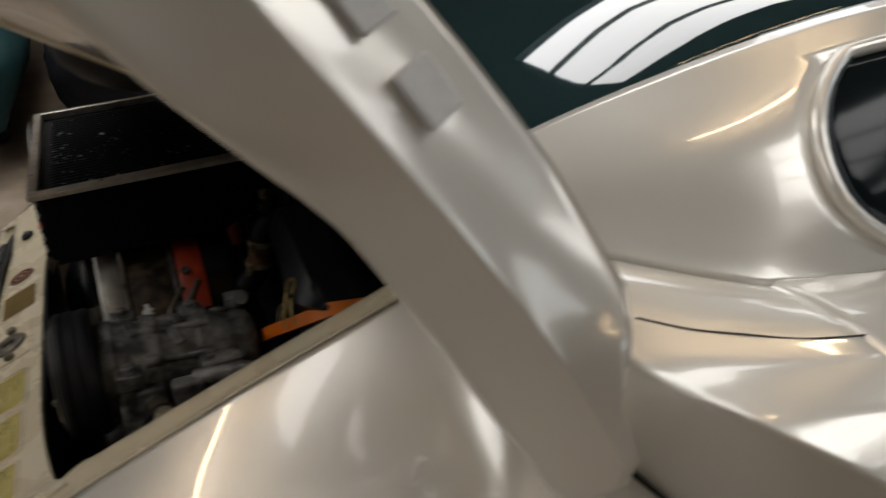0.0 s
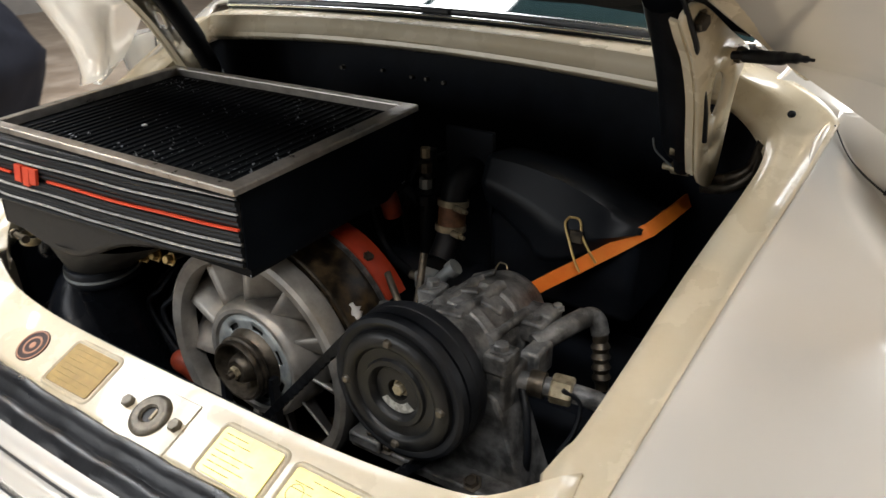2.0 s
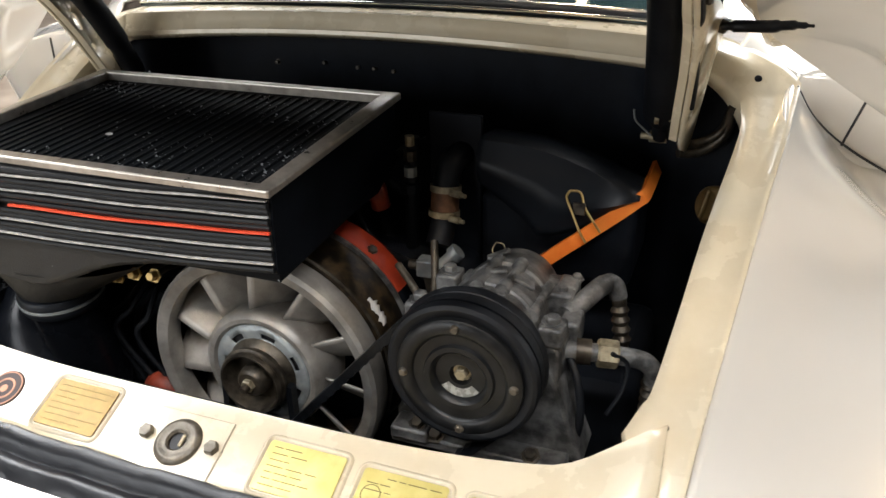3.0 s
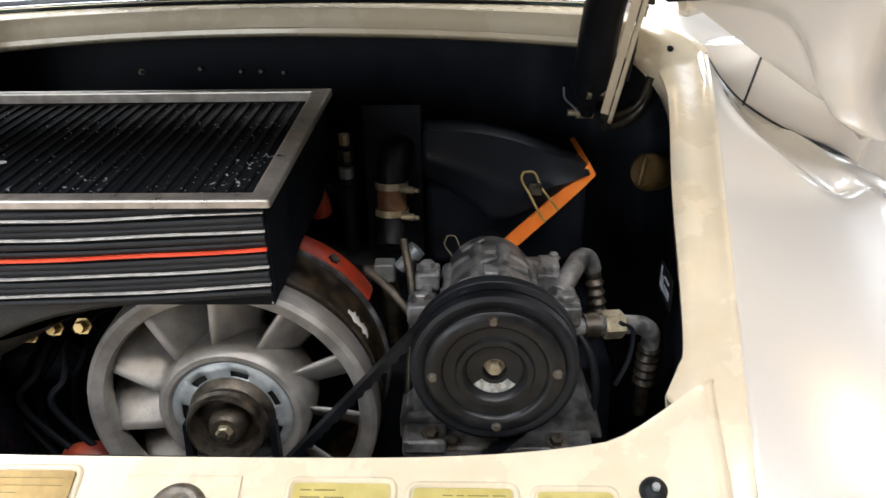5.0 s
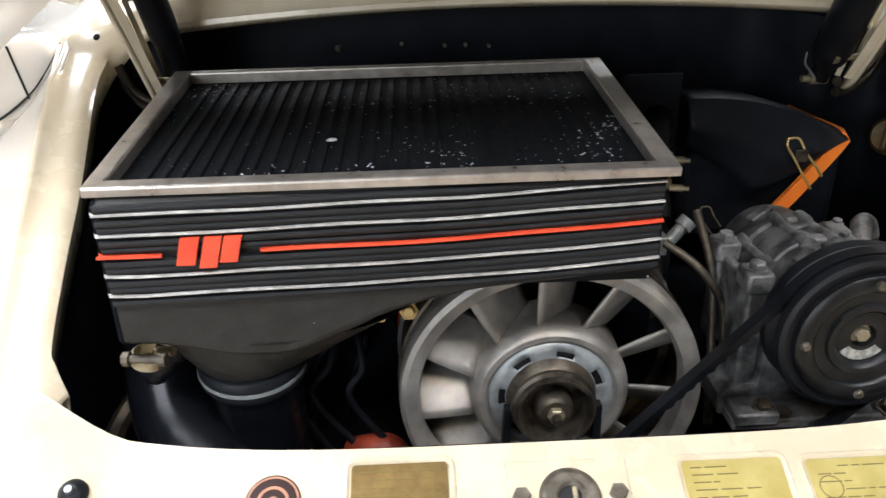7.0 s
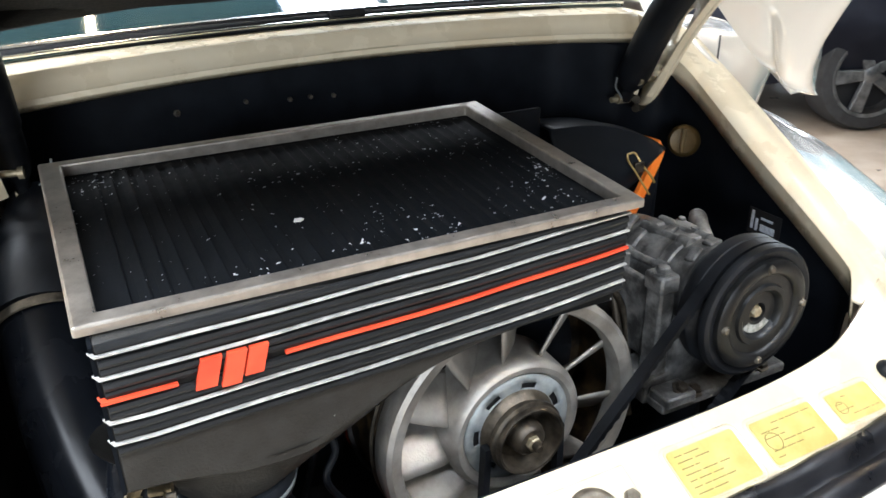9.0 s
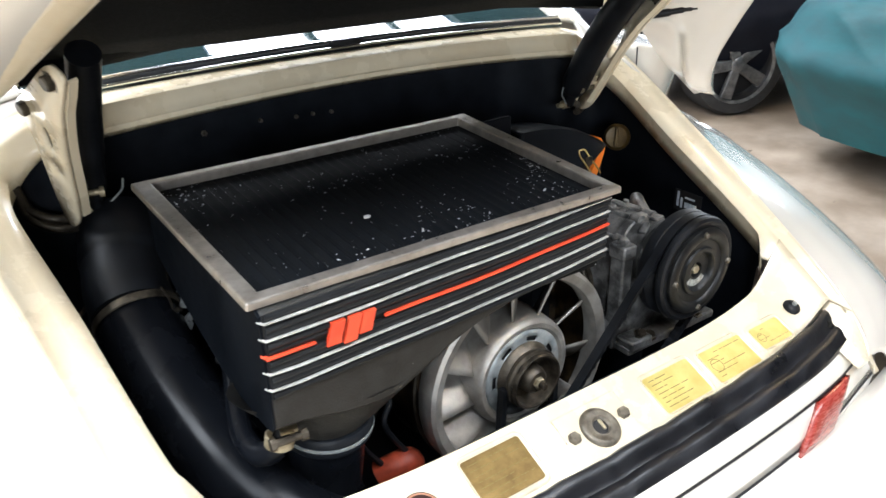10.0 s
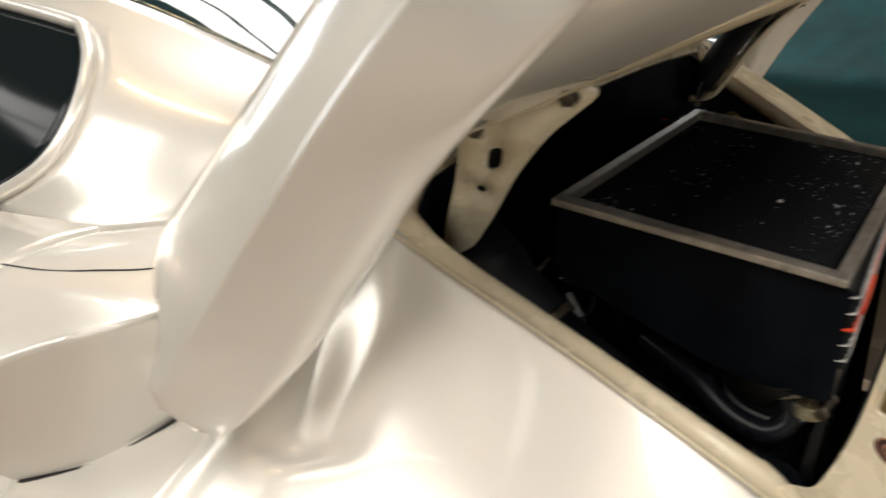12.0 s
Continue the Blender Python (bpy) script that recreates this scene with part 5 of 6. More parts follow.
def build_compressor():
    base = thing("compressor", "grey cast air conditioning compressor with a black clutch pulley", "compressor", (COMP.x, 0.46, 0.80))
    clutch = part("clutch_plate", lathe([(0.0, 0.016), (0.0095, 0.016), (0.0105, 0.009), (0.0235, 0.009), (0.025, 0.004), (0.0275, 0.002), (0.032, 0.002), (0.0335, 0.005), (0.043, 0.0045), (0.0445, 0.0015), (0.0475, 0.000), (0.0555, 0.0005), (0.0585, 0.003), (0.0595, 0.008), (0.0585, 0.012), (0.05, 0.012)], comp_at(0), (0, 1, 0), 64), CLUTCH, base, "worn black clutch plate with pressed rings")
    part("pulley", lathe([(0.0565, 0.010), (0.0600, 0.007), (0.0665, 0.006), (0.0700, 0.008), (0.0715, 0.012), (0.0715, 0.015), (0.0625, 0.022), (0.0625, 0.025), (0.0715, 0.032), (0.0725, 0.040), (0.070, 0.046), (0.05, 0.048)], comp_at(0), (0, 1, 0), 64), RUBBER, base, "black grooved clutch pulley")
    bolt("centre_bolt", clutch, comp_at(0.015), (0, -1, 0), 0.0062, 0.007, BOLTS)
    part("service_mark", lathe([(0.0135, 0), (0.0225, 0)], comp_at(0.0083), (0, 1, 0), 14, 218, 322), OLD_PAPER, clutch, "pale worn paper mark")
    for k in range(4):
        a = radians(90 * k + 92)
        part("rivet", lathe([(0, 0.004), (0.003, 0.0038), (0.0042, 0.002), (0.0046, 0)], (COMP.x + 0.0515 * math.cos(a), COMP.y + 0.001, COMP.z + 0.0515 * math.sin(a)), (0, -1, 0), 10), LATCH, clutch)
    # body: stacked castings
    cx, tilt = COMP.x - 0.001, (0, 1, -0.07)
    body = part("body", lathe([(0.040, 0.046), (0.0515, 0.047), (0.0535, 0.051), (0.0535, 0.060), (0.0500, 0.064), (0.0485, 0.070), (0.0485, 0.094), (0.0505, 0.096), (0.0505, 0.108), (0.0485, 0.110), (0.0475, 0.116), (0.0475, 0.150), (0.0500, 0.153), (0.0500, 0.166), (0.0480, 0.170), (0.0465, 0.200), (0.0435, 0.212), (0.036, 0.219), (0, 0.221)], (cx, COMP.y, COMP.z + 0.003), tilt, 56), CAST, base, "rough cast alloy body")
    for a in (30, 75, 105, 150, 195):
        ca, sa = math.cos(radians(a)), math.sin(radians(a))
        part("through_bolt_lug", lathe([(0, 0.094), (0.0075, 0.094), (0.0075, 0.110), (0.0045, 0.113), (0.0045, 0.148), (0.0075, 0.152), (0.0075, 0.168), (0, 0.168)], (cx + 0.0475 * ca, COMP.y, COMP.z + 0.003 + 0.0475 * sa), tilt, 12), CAST, body)
    for a, y, ln in ((118, 0.079, 0.020), (82, 0.084, 0.026), (60, 0.131, 0.024), (112, 0.185, 0.026), (96, 0.135, 0.022)):
        ca, sa = math.cos(radians(a)), math.sin(radians(a))
        m = Matrix.Rotation(radians(90 - a), 4, "Y") @ Matrix.Rotation(radians(18), 4, "Z")
        part("casting_pad", boxes(((cx + 0.0485 * ca, COMP.y + y, COMP.z + 0.003 - 0.07 * y + 0.0485 * sa), (ln, 0.012, 0.005), m)), CAST, body, bevel=0.002)
    # posts of the mounting bracket on both sides, with their bolts, and the base below
    for x, y, z, low in ((0.188, 0.453, 0.914, 0.775), (0.190, 0.531, 0.907, 0.80), (0.319, 0.452, 0.913, 0.846)):
        part("bracket_post", boxes(((x, y, (z + low) / 2), (0.019, 0.024, z - low)), ((x, y, z - 0.010), (0.024, 0.028, 0.020))), CAST, base, "cast alloy bracket post", bevel=0.003)
        bolt("bracket_bolt", base, (x, y, z + 0.001), (0, 0, 1), 0.0075, 0.006, CAST)
    part("side_plate", boxes(((0.190, 0.492, 0.850), (0.010, 0.070, 0.090))), CAST, base, bevel=0.003)
    m = Matrix.Translation((0.165, 0.436, 0.768)) @ Matrix.Rotation(radians(90), 4, "X")
    part("foot_bracket", prism([(0.0, 0.0), (0.194, 0.004), (0.188, 0.018), (0.170, 0.070), (0.158, 0.100), (0.140, 0.108), (0.052, 0.104), (0.036, 0.080), (0.030, 0.034), (0.006, 0.030), (0.0, 0.022)], -0.050, m), CAST, base, "cast foot bracket", bevel=0.004, smooth=False)
    part("base_plate", boxes(((0.257, 0.425, 0.776), (0.176, 0.030, 0.012)), ((0.190, 0.421, 0.784), (0.040, 0.030, 0.014))), CAST, base, "cast base plate", bevel=0.003)
    for x, z in ((0.196, 0.793), (0.312, 0.786), (0.215, 0.784)):
        bolt("bracket_bolt", base, (x, 0.416, z), (0, -0.5, 1), 0.0065, 0.006, DARKSTEEL)
    # service head with its fittings on the outer side
    head = part("valve_head", boxes(((0.304, 0.548, 0.890), (0.036, 0.046, 0.024)), ((0.312, 0.556, 0.899), (0.022, 0.030, 0.010))), CAST, base, bevel=0.004)
    for x, y in ((0.310, 0.536), (0.318, 0.566)):
        bolt("head_bolt", head, (x, y, 0.902), (0, -0.1, 1), 0.0050, 0.005, CAST)
    part("port_block", boxes(((0.326, 0.508, 0.876), (0.020, 0.034, 0.030)), ((0.322, 0.470, 0.872), (0.016, 0.030, 0.038))), CAST, head, bevel=0.004)
    part("service_port", tube([(0.318, 0.518, 0.884), (0.328, 0.536, 0.889), (0.338, 0.555, 0.895), (0.346, 0.570, 0.898)], 0.0105, 16), CAST, base, "thick grey pipe stub on the compressor")
    part("port_elbow", tube([(0.343, 0.564, 0.897), (0.350, 0.574, 0.899), (0.357, 0.576, 0.894), (0.361, 0.575, 0.882)], 0.0095, 14), CAST, base, "grey pipe elbow")
    part("upper_spring_hose", lathe([(0.0, -0.004), (0.0080, -0.004), (0.0080, 0.008)] + [(0.0100 if k % 2 else 0.0072, 0.010 + 0.0055 * k) for k in range(9)] + [(0.0065, 0.062), (0.0, 0.064)], (0.361, 0.575, 0.884), (0.16, -0.12, -1), 20), DARKSTEEL, base, "brown ribbed hose end")
    # pipe with a pale hex union, ending in a ribbed hose
    part("pipe", tube([(0.322, 0.470, 0.874), (0.345, 0.474, 0.874), (0.378, 0.484, 0.870), (0.398, 0.492, 0.864), (0.408, 0.498, 0.852), (0.4095, 0.502, 0.834)], 0.0092, 14), CAST, base, "bent grey pipe")
    part("hex_union", lathe([(0, 0), (0.0125, 0), (0.0138, 0.002), (0.0138, 0.018), (0.0125, 0.020), (0, 0.02)], (0.357, 0.478, 0.873), (1, 0.25, -0.08), 6), BOLTS, base, "pale yellow hex union", smooth=False)
    part("pipe_collar", lathe([(0, 0), (0.0125, 0), (0.0125, 0.014), (0, 0.014)], (0.338, 0.473, 0.874), (1, 0.2, -0.03), 18), DARKSTEEL, base)
    part("spring_hose", lathe([(0.0, -0.004), (0.0095, -0.004)] + [(0.0118 if k % 2 else 0.0085, 0.0052 * k) for k in range(11)] + [(0.007, 0.058), (0.007, 0.09)], (0.4095, 0.502, 0.838), (-0.02, 0.11, -1), 20), DARKSTEEL, base, "brown ribbed hose end")
    part("pipe_cable", tube([(0.372, 0.470, 0.880), (0.386, 0.478, 0.866), (0.384, 0.474, 0.838), (0.372, 0.468, 0.812)], 0.0022, 6), RUBBER, base, "thin black cable over the pipe")


build_compressor()


def build_belts():
    """V belt over the clutch pulley down to the crank pulley."""
    base = thing("drive_belt", "black notched drive belt over the compressor pulley", "belt", (0.1, 0.405, 0.75))
    c0, r0 = Vector((COMP.x, COMP.z)), 0.0695
    c1, r1 = Vector((-0.01, 0.600)), 0.060
    d = (c1 - c0)
    L = d.length
    ang = math.atan2(d.y, d.x)
    off = math.acos((r0 - r1) / L)
    pts = []
    for a in steps(ang - off, ang + off - 2 * math.pi, 40):
        pts.append((c0.x + r0 * math.cos(a), 0.4 + 0.0, c0.y + r0 * math.sin(a)))
    for a in steps(ang + off - 2 * math.pi, ang - off - 2 * math.pi, 24):
        pts.append((c1.x + r1 * math.cos(a), 0.4, c1.y + r1 * math.sin(a)))
    bm = bmesh.new()
    full = []
    n = len(pts)
    for i in range(n):
        p, q = Vector(pts[i]), Vector(pts[(i + 1) % n])
        k = max(1, int((q - p).length / 0.006))
        for j in range(k):
            full.append(p + (q - p) * j / k)
    rows = []
    n = len(full)
    for i in range(n):
        p = full[i]
        t = (full[(i + 1) % n] - full[i - 1]).normalized()
        o = t.cross(Vector((0, 1, 0))).normalized()
        dp = 0.0075 if i % 2 else 0.0055
        rows.append([p + Vector((0, -0.006, 0)) + o * 0.002, p + Vector((0, 0.006, 0)) + o * 0.002, p + Vector((0, 0.004, 0)) - o * dp, p + Vector((0, -0.004, 0)) - o * dp])
    grid(rows + [rows[0]], bm, close=True)
    bmesh.ops.remove_doubles(bm, verts=bm.verts, dist=1e-6)
    part("belt", bm, RUBBER, base, "black notched rubber belt", smooth=False)
    part("crank_pulley", lathe([(0, 0), (0.05, 0.0), (0.064, 0.002), (0.058, 0.01), (0.064, 0.02), (0.05, 0.022), (0, 0.022)], (c1.x, 0.389, c1.y), (0, 1, 0), 32), DARKSTEEL, base)
    fan = thing("fan_belt", "black belt running down from the fan pulley", "belt", (FAN.x, 0.423, 0.75))
    bm = bmesh.new()
    band([(FAN.x - 0.0405, 0.424, FAN.z - 0.002), (FAN.x - 0.046, 0.424, 0.68), (FAN.x - 0.05, 0.424, 0.60)], (0, 1, 0), 0.010, 0.007, 2, bm)
    band([(FAN.x + 0.0405, 0.424, FAN.z - 0.002), (FAN.x + 0.042, 0.424, 0.68), (FAN.x + 0.04, 0.424, 0.60)], (0, 1, 0), 0.010, 0.007, 2, bm)
    part("belt", bm, RUBBER, fan)


build_belts()


def build_airbox():
    base = thing("air_filter_box", "black moulded air filter box with an orange gasket strip", "air box", (0.28, 0.70, 0.88))
    # rear cover: bulged face between a curved top and the slanting gasket
    top = [(0.181, 0.653, 1.013), (0.22, 0.652, 1.012), (0.26, 0.652, 1.006), (0.30, 0.652, 0.994), (0.335, 0.654, 0.978), (0.364, 0.664, 0.964)]
    low = [(0.181, 0.650, 0.963), (0.210, 0.648, 0.944), (0.238, 0.645, 0.926), (0.262, 0.640, 0.910), (0.315, 0.645, 0.930), (0.364, 0.667, 0.958)]
    a, b = smooth_path(top, 5), smooth_path(low, 5)
    rows = []
    for p, q in zip(a, b):
        rows.append([p + Vector((0, 0.11, -0.02)), p + Vector((0, 0.06, -0.004)), p + Vector((0, 0.014, 0.002))] + [p + (q - p) * t + Vector((0, -0.012 * min(t / 0.5, (1 - t) / 0.5), 0)) for t in steps(0, 1, 8)])
    part("cover", grid(rows), GLOSS_BLACK, base, "smooth black cover", thick=0.003, sharp=50)
    part("lower_case", boxes(((0.272, 0.72, 0.90), (0.18, 0.13, 0.10))), BAY, base, bevel=0.01)
    part("side_panel", boxes(((0.146, 0.672, 0.945), (0.066, 0.006, 0.182))), BAY, base, "flat black panel beside the cover", bevel=0.002)
    part("gasket_strip", band([(0.262, 0.607, 0.886), (0.276, 0.6145, 0.897), (0.310, 0.6325, 0.921), (0.345, 0.652, 0.946), (0.3625, 0.6635, 0.959), (0.3665, 0.672, 0.9605), (0.3670, 0.70, 0.9585), (0.3668, 0.76, 0.954), (0.366, 0.83, 0.950)], (-0.55, 0.05, 0.82), 0.0150, 0.006, 4), STRAP, base, "bright orange gasket strip")
    clip = part("clip", tube([(0.290, 0.641, 0.969), (0.288, 0.636, 0.962), (0.296, 0.630, 0.948), (0.306, 0.624, 0.930), (0.314, 0.622, 0.918)], 0.0014, 6), ZINC, base, "yellowed wire clip")
    part("clip_wire", tube([(0.290, 0.641, 0.969), (0.302, 0.641, 0.968), (0.309, 0.634, 0.954), (0.320, 0.630, 0.940), (0.328, 0.630, 0.929)], 0.0014, 6), ZINC, clip)
    part("clip_plate", boxes(((0.303, 0.633, 0.952), (0.014, 0.004, 0.014))), DARKSTEEL, clip, bevel=0.001)
    clip2 = part("clip", tube([(0.206, 0.642, 0.893), (0.203, 0.638, 0.884), (0.210, 0.634, 0.874), (0.217, 0.632, 0.864)], 0.0009, 6), BOLTS, base)
    part("clip_wire", tube([(0.206, 0.642, 0.893), (0.215, 0.642, 0.892), (0.220, 0.637, 0.882), (0.227, 0.634, 0.872)], 0.0009, 6), BOLTS, clip2)


build_airbox()


def build_plumbing():
    hose = thing("coolant_hose", "black hose with a brown sleeve between two steel clamps", "hose", (0.148, 0.63, 0.85))
    part("hose", tube([(0.165, 0.70, 0.985), (0.154, 0.668, 0.988), (0.147, 0.645, 0.978), (0.146, 0.636, 0.955), (0.147, 0.63, 0.925), (0.146, 0.61, 0.895)], 0.0155, 16), RUBBER, hose)
    part("sleeve", tube([(0.146, 0.636, 0.957), (0.146, 0.633, 0.94), (0.147, 0.630, 0.926)], 0.0165, 16, 4), noisy("rusty_sleeve", (0.08, 0.035, 0.015), (0.20, 0.10, 0.05), 60, (0.6, 0.8)), hose, "brown rubber sleeve")
    for z, y in ((0.957, 0.636), (0.928, 0.630)):
        clamp = part("clamp", lathe([(0.0175, -0.004), (0.0185, -0.0035), (0.0185, 0.0035), (0.0175, 0.004)], (0.146, y, z), (0, 0.15, 1), 24), BOLTS, hose, "steel band clamp")
        part("clamp_screw", lathe([(0, 0), (0.004, 0), (0.004, 0.014), (0.0025, 0.014), (0.0025, 0.02), (0, 0.02)], (0.158, y - 0.014, z), (1, -0.3, 0), 10), BOLTS, clamp)
    fit = thing("sensor_fitting", "small metal sensor on a black pipe", "sensor", (0.094, 0.66, 0.90))
    part("stem", tube([(0.094, 0.664, 1.005), (0.094, 0.662, 0.97), (0.095, 0.655, 0.93), (0.096, 0.65, 0.86)], 0.0085, 12), RUBBER, fit)
    for z, r, mt in ((1.003, 0.006, BOLTS), (0.985, 0.0085, DARKSTEEL), (0.965, 0.0085, STEEL), (0.945, 0.013, RUBBER)):
        part("collar", lathe([(0, -0.006), (r, -0.006), (r, 0.006), (0, 0.006)], (0.094, 0.655, z), (0, 0, 1), 8), mt, fit, smooth=False)
    valve = thing("square_valve", "pale metal valve block with a silver adapter", "valve", (0.142, 0.589, 0.866))
    part("block", boxes(((0.140, 0.589, 0.876), (0.022, 0.02, 0.021))), STEEL, valve, bevel=0.002)
    part("adapter", lathe([(0, 0), (0.007, 0), (0.007, 0.02), (0.01, 0.02), (0.01, 0.03), (0, 0.03)], (0.155, 0.59, 0.878), (0.7, 0.2, 0.7), 10), STEEL, valve)
    part("nipple", lathe([(0, 0), (0.006, 0), (0.006, 0.012), (0, 0.012)], (0.130, 0.589, 0.876), (-1, 0, 0), 10), DARKSTEEL, valve)
    part("stand", tube([(0.142, 0.592, 0.87), (0.145, 0.60, 0.82), (0.14, 0.61, 0.72)], 0.01, 10), DARKSTEEL, valve)
    # fuel and vacuum lines, each its own thing
    runs = [
        [(0.09, 0.66, 0.93), (0.06, 0.64, 0.96), (0.03, 0.63, 0.93), (0.06, 0.62, 0.88), (0.11, 0.60, 0.87)],
        [(0.10, 0.70, 0.99), (0.05, 0.71, 0.96), (0.03, 0.70, 0.90), (0.07, 0.66, 0.86), (0.12, 0.63, 0.84)],
        [(0.165, 0.55, 0.93), (0.175, 0.52, 0.88), (0.172, 0.49, 0.82), (0.168, 0.46, 0.74)],
        [(0.13, 0.53, 0.905), (0.16, 0.51, 0.885), (0.185, 0.50, 0.84), (0.183, 0.48, 0.74)],
        [(0.33, 0.47, 0.875), (0.345, 0.455, 0.85), (0.35, 0.45, 0.81), (0.34, 0.46, 0.76)],
    ]
    for k, r in enumerate(runs):
        ob = thing("vacuum_line", "thin black rubber line on the engine", "hose", r[0], group="engine lines")
        part("line", tube(r, 0.0042 if k in (2, 3) else 0.006 if k < 2 else 0.004, 10), DARKSTEEL if k in (2, 3) else RUBBER, ob)
    # oil filler in the right corner
    cap = thing("filler_cap", "brass-yellow oil filler cap in the dark corner", "cap", (0.446, 0.704, 0.944))
    part("cap", lathe([(0, 0.010), (0.012, 0.011), (0.017, 0.012), (0.021, 0.008), (0.0225, 0), (0.020, -0.02), (0, -0.02)], (0.440, 0.702, 0.947), (-0.75, -0.6, 0.25), 28), CAP, cap)
    part("cap_grip", boxes(((0.430, 0.694, 0.951), (0.006, 0.034, 0.006), aim((-0.75, -0.6, 0.25)))), CAP, cap, bevel=0.002)
    # label in the corner of the bay wall
    lab = thing("bay_label", "small black sticker with white print on the bay wall", "label", (0.418, 0.54, 0.885))
    part("label", boxes(((0.4285, 0.538, 0.884), (0.001, 0.050, 0.034))), SEAM, lab, smooth=False)
    for dy, dz, w, h in ((0.018, 0.002, 0.004, 0.024), (0.011, -0.003, 0.004, 0.016), (-0.006, -0.005, 0.022, 0.009), (-0.004, 0.007, 0.018, 0.003)):
        part("print_bar", boxes(((0.4277, 0.538 + dy, 0.884 + dz), (0.0006, w, h))), PRINT, lab, smooth=False)
    # left: intake duct with clamp, elbow hose below
    duct = thing("intake_duct", "large smooth black intake duct with a band clamp", "duct", (-0.36, 0.55, 0.75))
    part("upper_boot", tube([(-0.345, 0.765, 0.97), (-0.355, 0.73, 0.955), (-0.368, 0.69, 0.935), (-0.372, 0.655, 0.913)], [0.05] * 12 + [0.046] * 13, 24), RUBBER, duct, "black rubber boot")
    part("duct", tube([(-0.371, 0.665, 0.915), (-0.368, 0.60, 0.875), (-0.358, 0.53, 0.835), (-0.342, 0.47, 0.80), (-0.318, 0.425, 0.770), (-0.285, 0.405, 0.735), (-0.25, 0.41, 0.68)], 0.044, 28), DUCT, duct, "smooth black plastic tube")
    part("band_clamp", lathe([(0.0465, -0.005), (0.048, -0.004), (0.048, 0.004), (0.0465, 0.005)], (-0.3705, 0.650, 0.907), (0.02, 0.83, 0.5), 32), DARKSTEEL, duct, "steel band clamp")
    part("clamp_screw", lathe([(0, 0), (0.005, 0), (0.005, 0.03), (0, 0.03)], (-0.325, 0.628, 0.918), (0.5, 0.7, 0.4), 10), STEEL, duct)
    hose = thing("breather_hose", "black curved breather hose under the charge cooler", "hose", (-0.335, 0.46, 0.87))
    part("hose", tube([(-0.30, 0.56, 0.90), (-0.322, 0.50, 0.888), (-0.337, 0.455, 0.868), (-0.338, 0.42, 0.860), (-0.327, 0.403, 0.868), (-0.315, 0.402, 0.885), (-0.308, 0.41, 0.902)], 0.0115, 14), DUCT, hose)
    part("end_sleeve", tube([(-0.3165, 0.4015, 0.882), (-0.3085, 0.409, 0.901), (-0.303, 0.418, 0.915)], 0.0135, 14), RUBBER, hose, "black rubber end sleeve")
    clamp = part("clamp", lathe([(0.0135, -0.004), (0.0148, -0.003), (0.0148, 0.003), (0.0135, 0.004)], (-0.3115, 0.406, 0.894), (0.4, 0.4, 0.9), 20), BOLTS, hose, "yellowed hose clamp")
    part("clamp_screw", lathe([(0, 0), (0.004, 0), (0.004, 0.016), (0, 0.016)], (-0.322, 0.393, 0.893), (0.9, -0.3, 0.1), 10), BOLTS, clamp)
    for k, r in enumerate([[(-0.30, 0.68, 0.965), (-0.31, 0.70, 0.94), (-0.33, 0.73, 0.915)], [(-0.331, 0.80, 0.945), (-0.365, 0.765, 0.925), (-0.42, 0.715, 0.895)], [(-0.39, 0.50, 0.78), (-0.405, 0.46, 0.76), (-0.40, 0.42, 0.75)]]):
        ob = thing("bay_cable", "thin cable at the side of the engine bay", "cable", r[0], group="bay cables")
        part("cable", tube(r, 0.0025 if k < 2 else 0.010, 8), BOLTS if k < 1 else DARKSTEEL, ob)
    br = thing("duct_bracket", "small bare metal bracket bolts beside the duct", "bracket", (-0.295, 0.67, 0.87))
    part("plate", boxes(((-0.309, 0.645, 0.898), (0.034, 0.006, 0.008), Matrix.Rotation(radians(-35), 4, "Y"))), STEEL, br, bevel=0.001)
    bolt("bracket_bolt", br, (-0.322, 0.640, 0.886), (0, -1, 0.3), 0.005, 0.005, STEEL)
    nut = thing("hose_bolt", "bright bolt in the dark bay", "bolt", (-0.26, 0.495, 0.85))
    bolt("bolt", nut, (-0.268, 0.495, 0.851), (-0.5, -0.5, 0.6), 0.006, 0.008, STEEL)
    for r in ([(-0.34, 0.842, 0.922), (-0.342, 0.846, 0.905), (-0.339, 0.870, 0.884)], [(-0.328, 0.668, 0.944), (-0.331, 0.655, 0.937), (-0.327, 0.652, 0.926), (-0.320, 0.662, 0.915)], [(-0.352, 0.60, 0.962), (-0.345, 0.605, 0.944), (-0.338, 0.622, 0.915)], [(-0.30, 0.61, 0.850), (-0.302, 0.59, 0.842), (-0.298, 0.565, 0.838)]):
        ob = thing("sensor_wire", "thin grey wire at the side of the charge cooler", "wire", r[0], group="sensor wires")
        part("wire", tube(r, 0.0012, 6), DARKSTEEL, ob)
        part("wire_end", lathe([(0, 0), (0.003, 0), (0.003, 0.009), (0, 0.009)], r[-1], (0.2, -0.5, 0.6), 8), DARKSTEEL, ob)
    for x, y, z, r in ((-0.318, 0.668, 0.912, 0.004), (-0.312, 0.655, 0.909, 0.0045), (-0.301, 0.462, 0.896, 0.0045), (-0.304, 0.455, 0.889, 0.005), (-0.300, 0.615, 0.844, 0.004)):
        nut = thing("bracket_screw", "small bright screw head in the dark bay", "screw", (x, y, z), group="bay screws")
        bolt("screw", nut, (x, y, z), (-0.6, -0.4, 0.6), r, 0.005, STEEL)
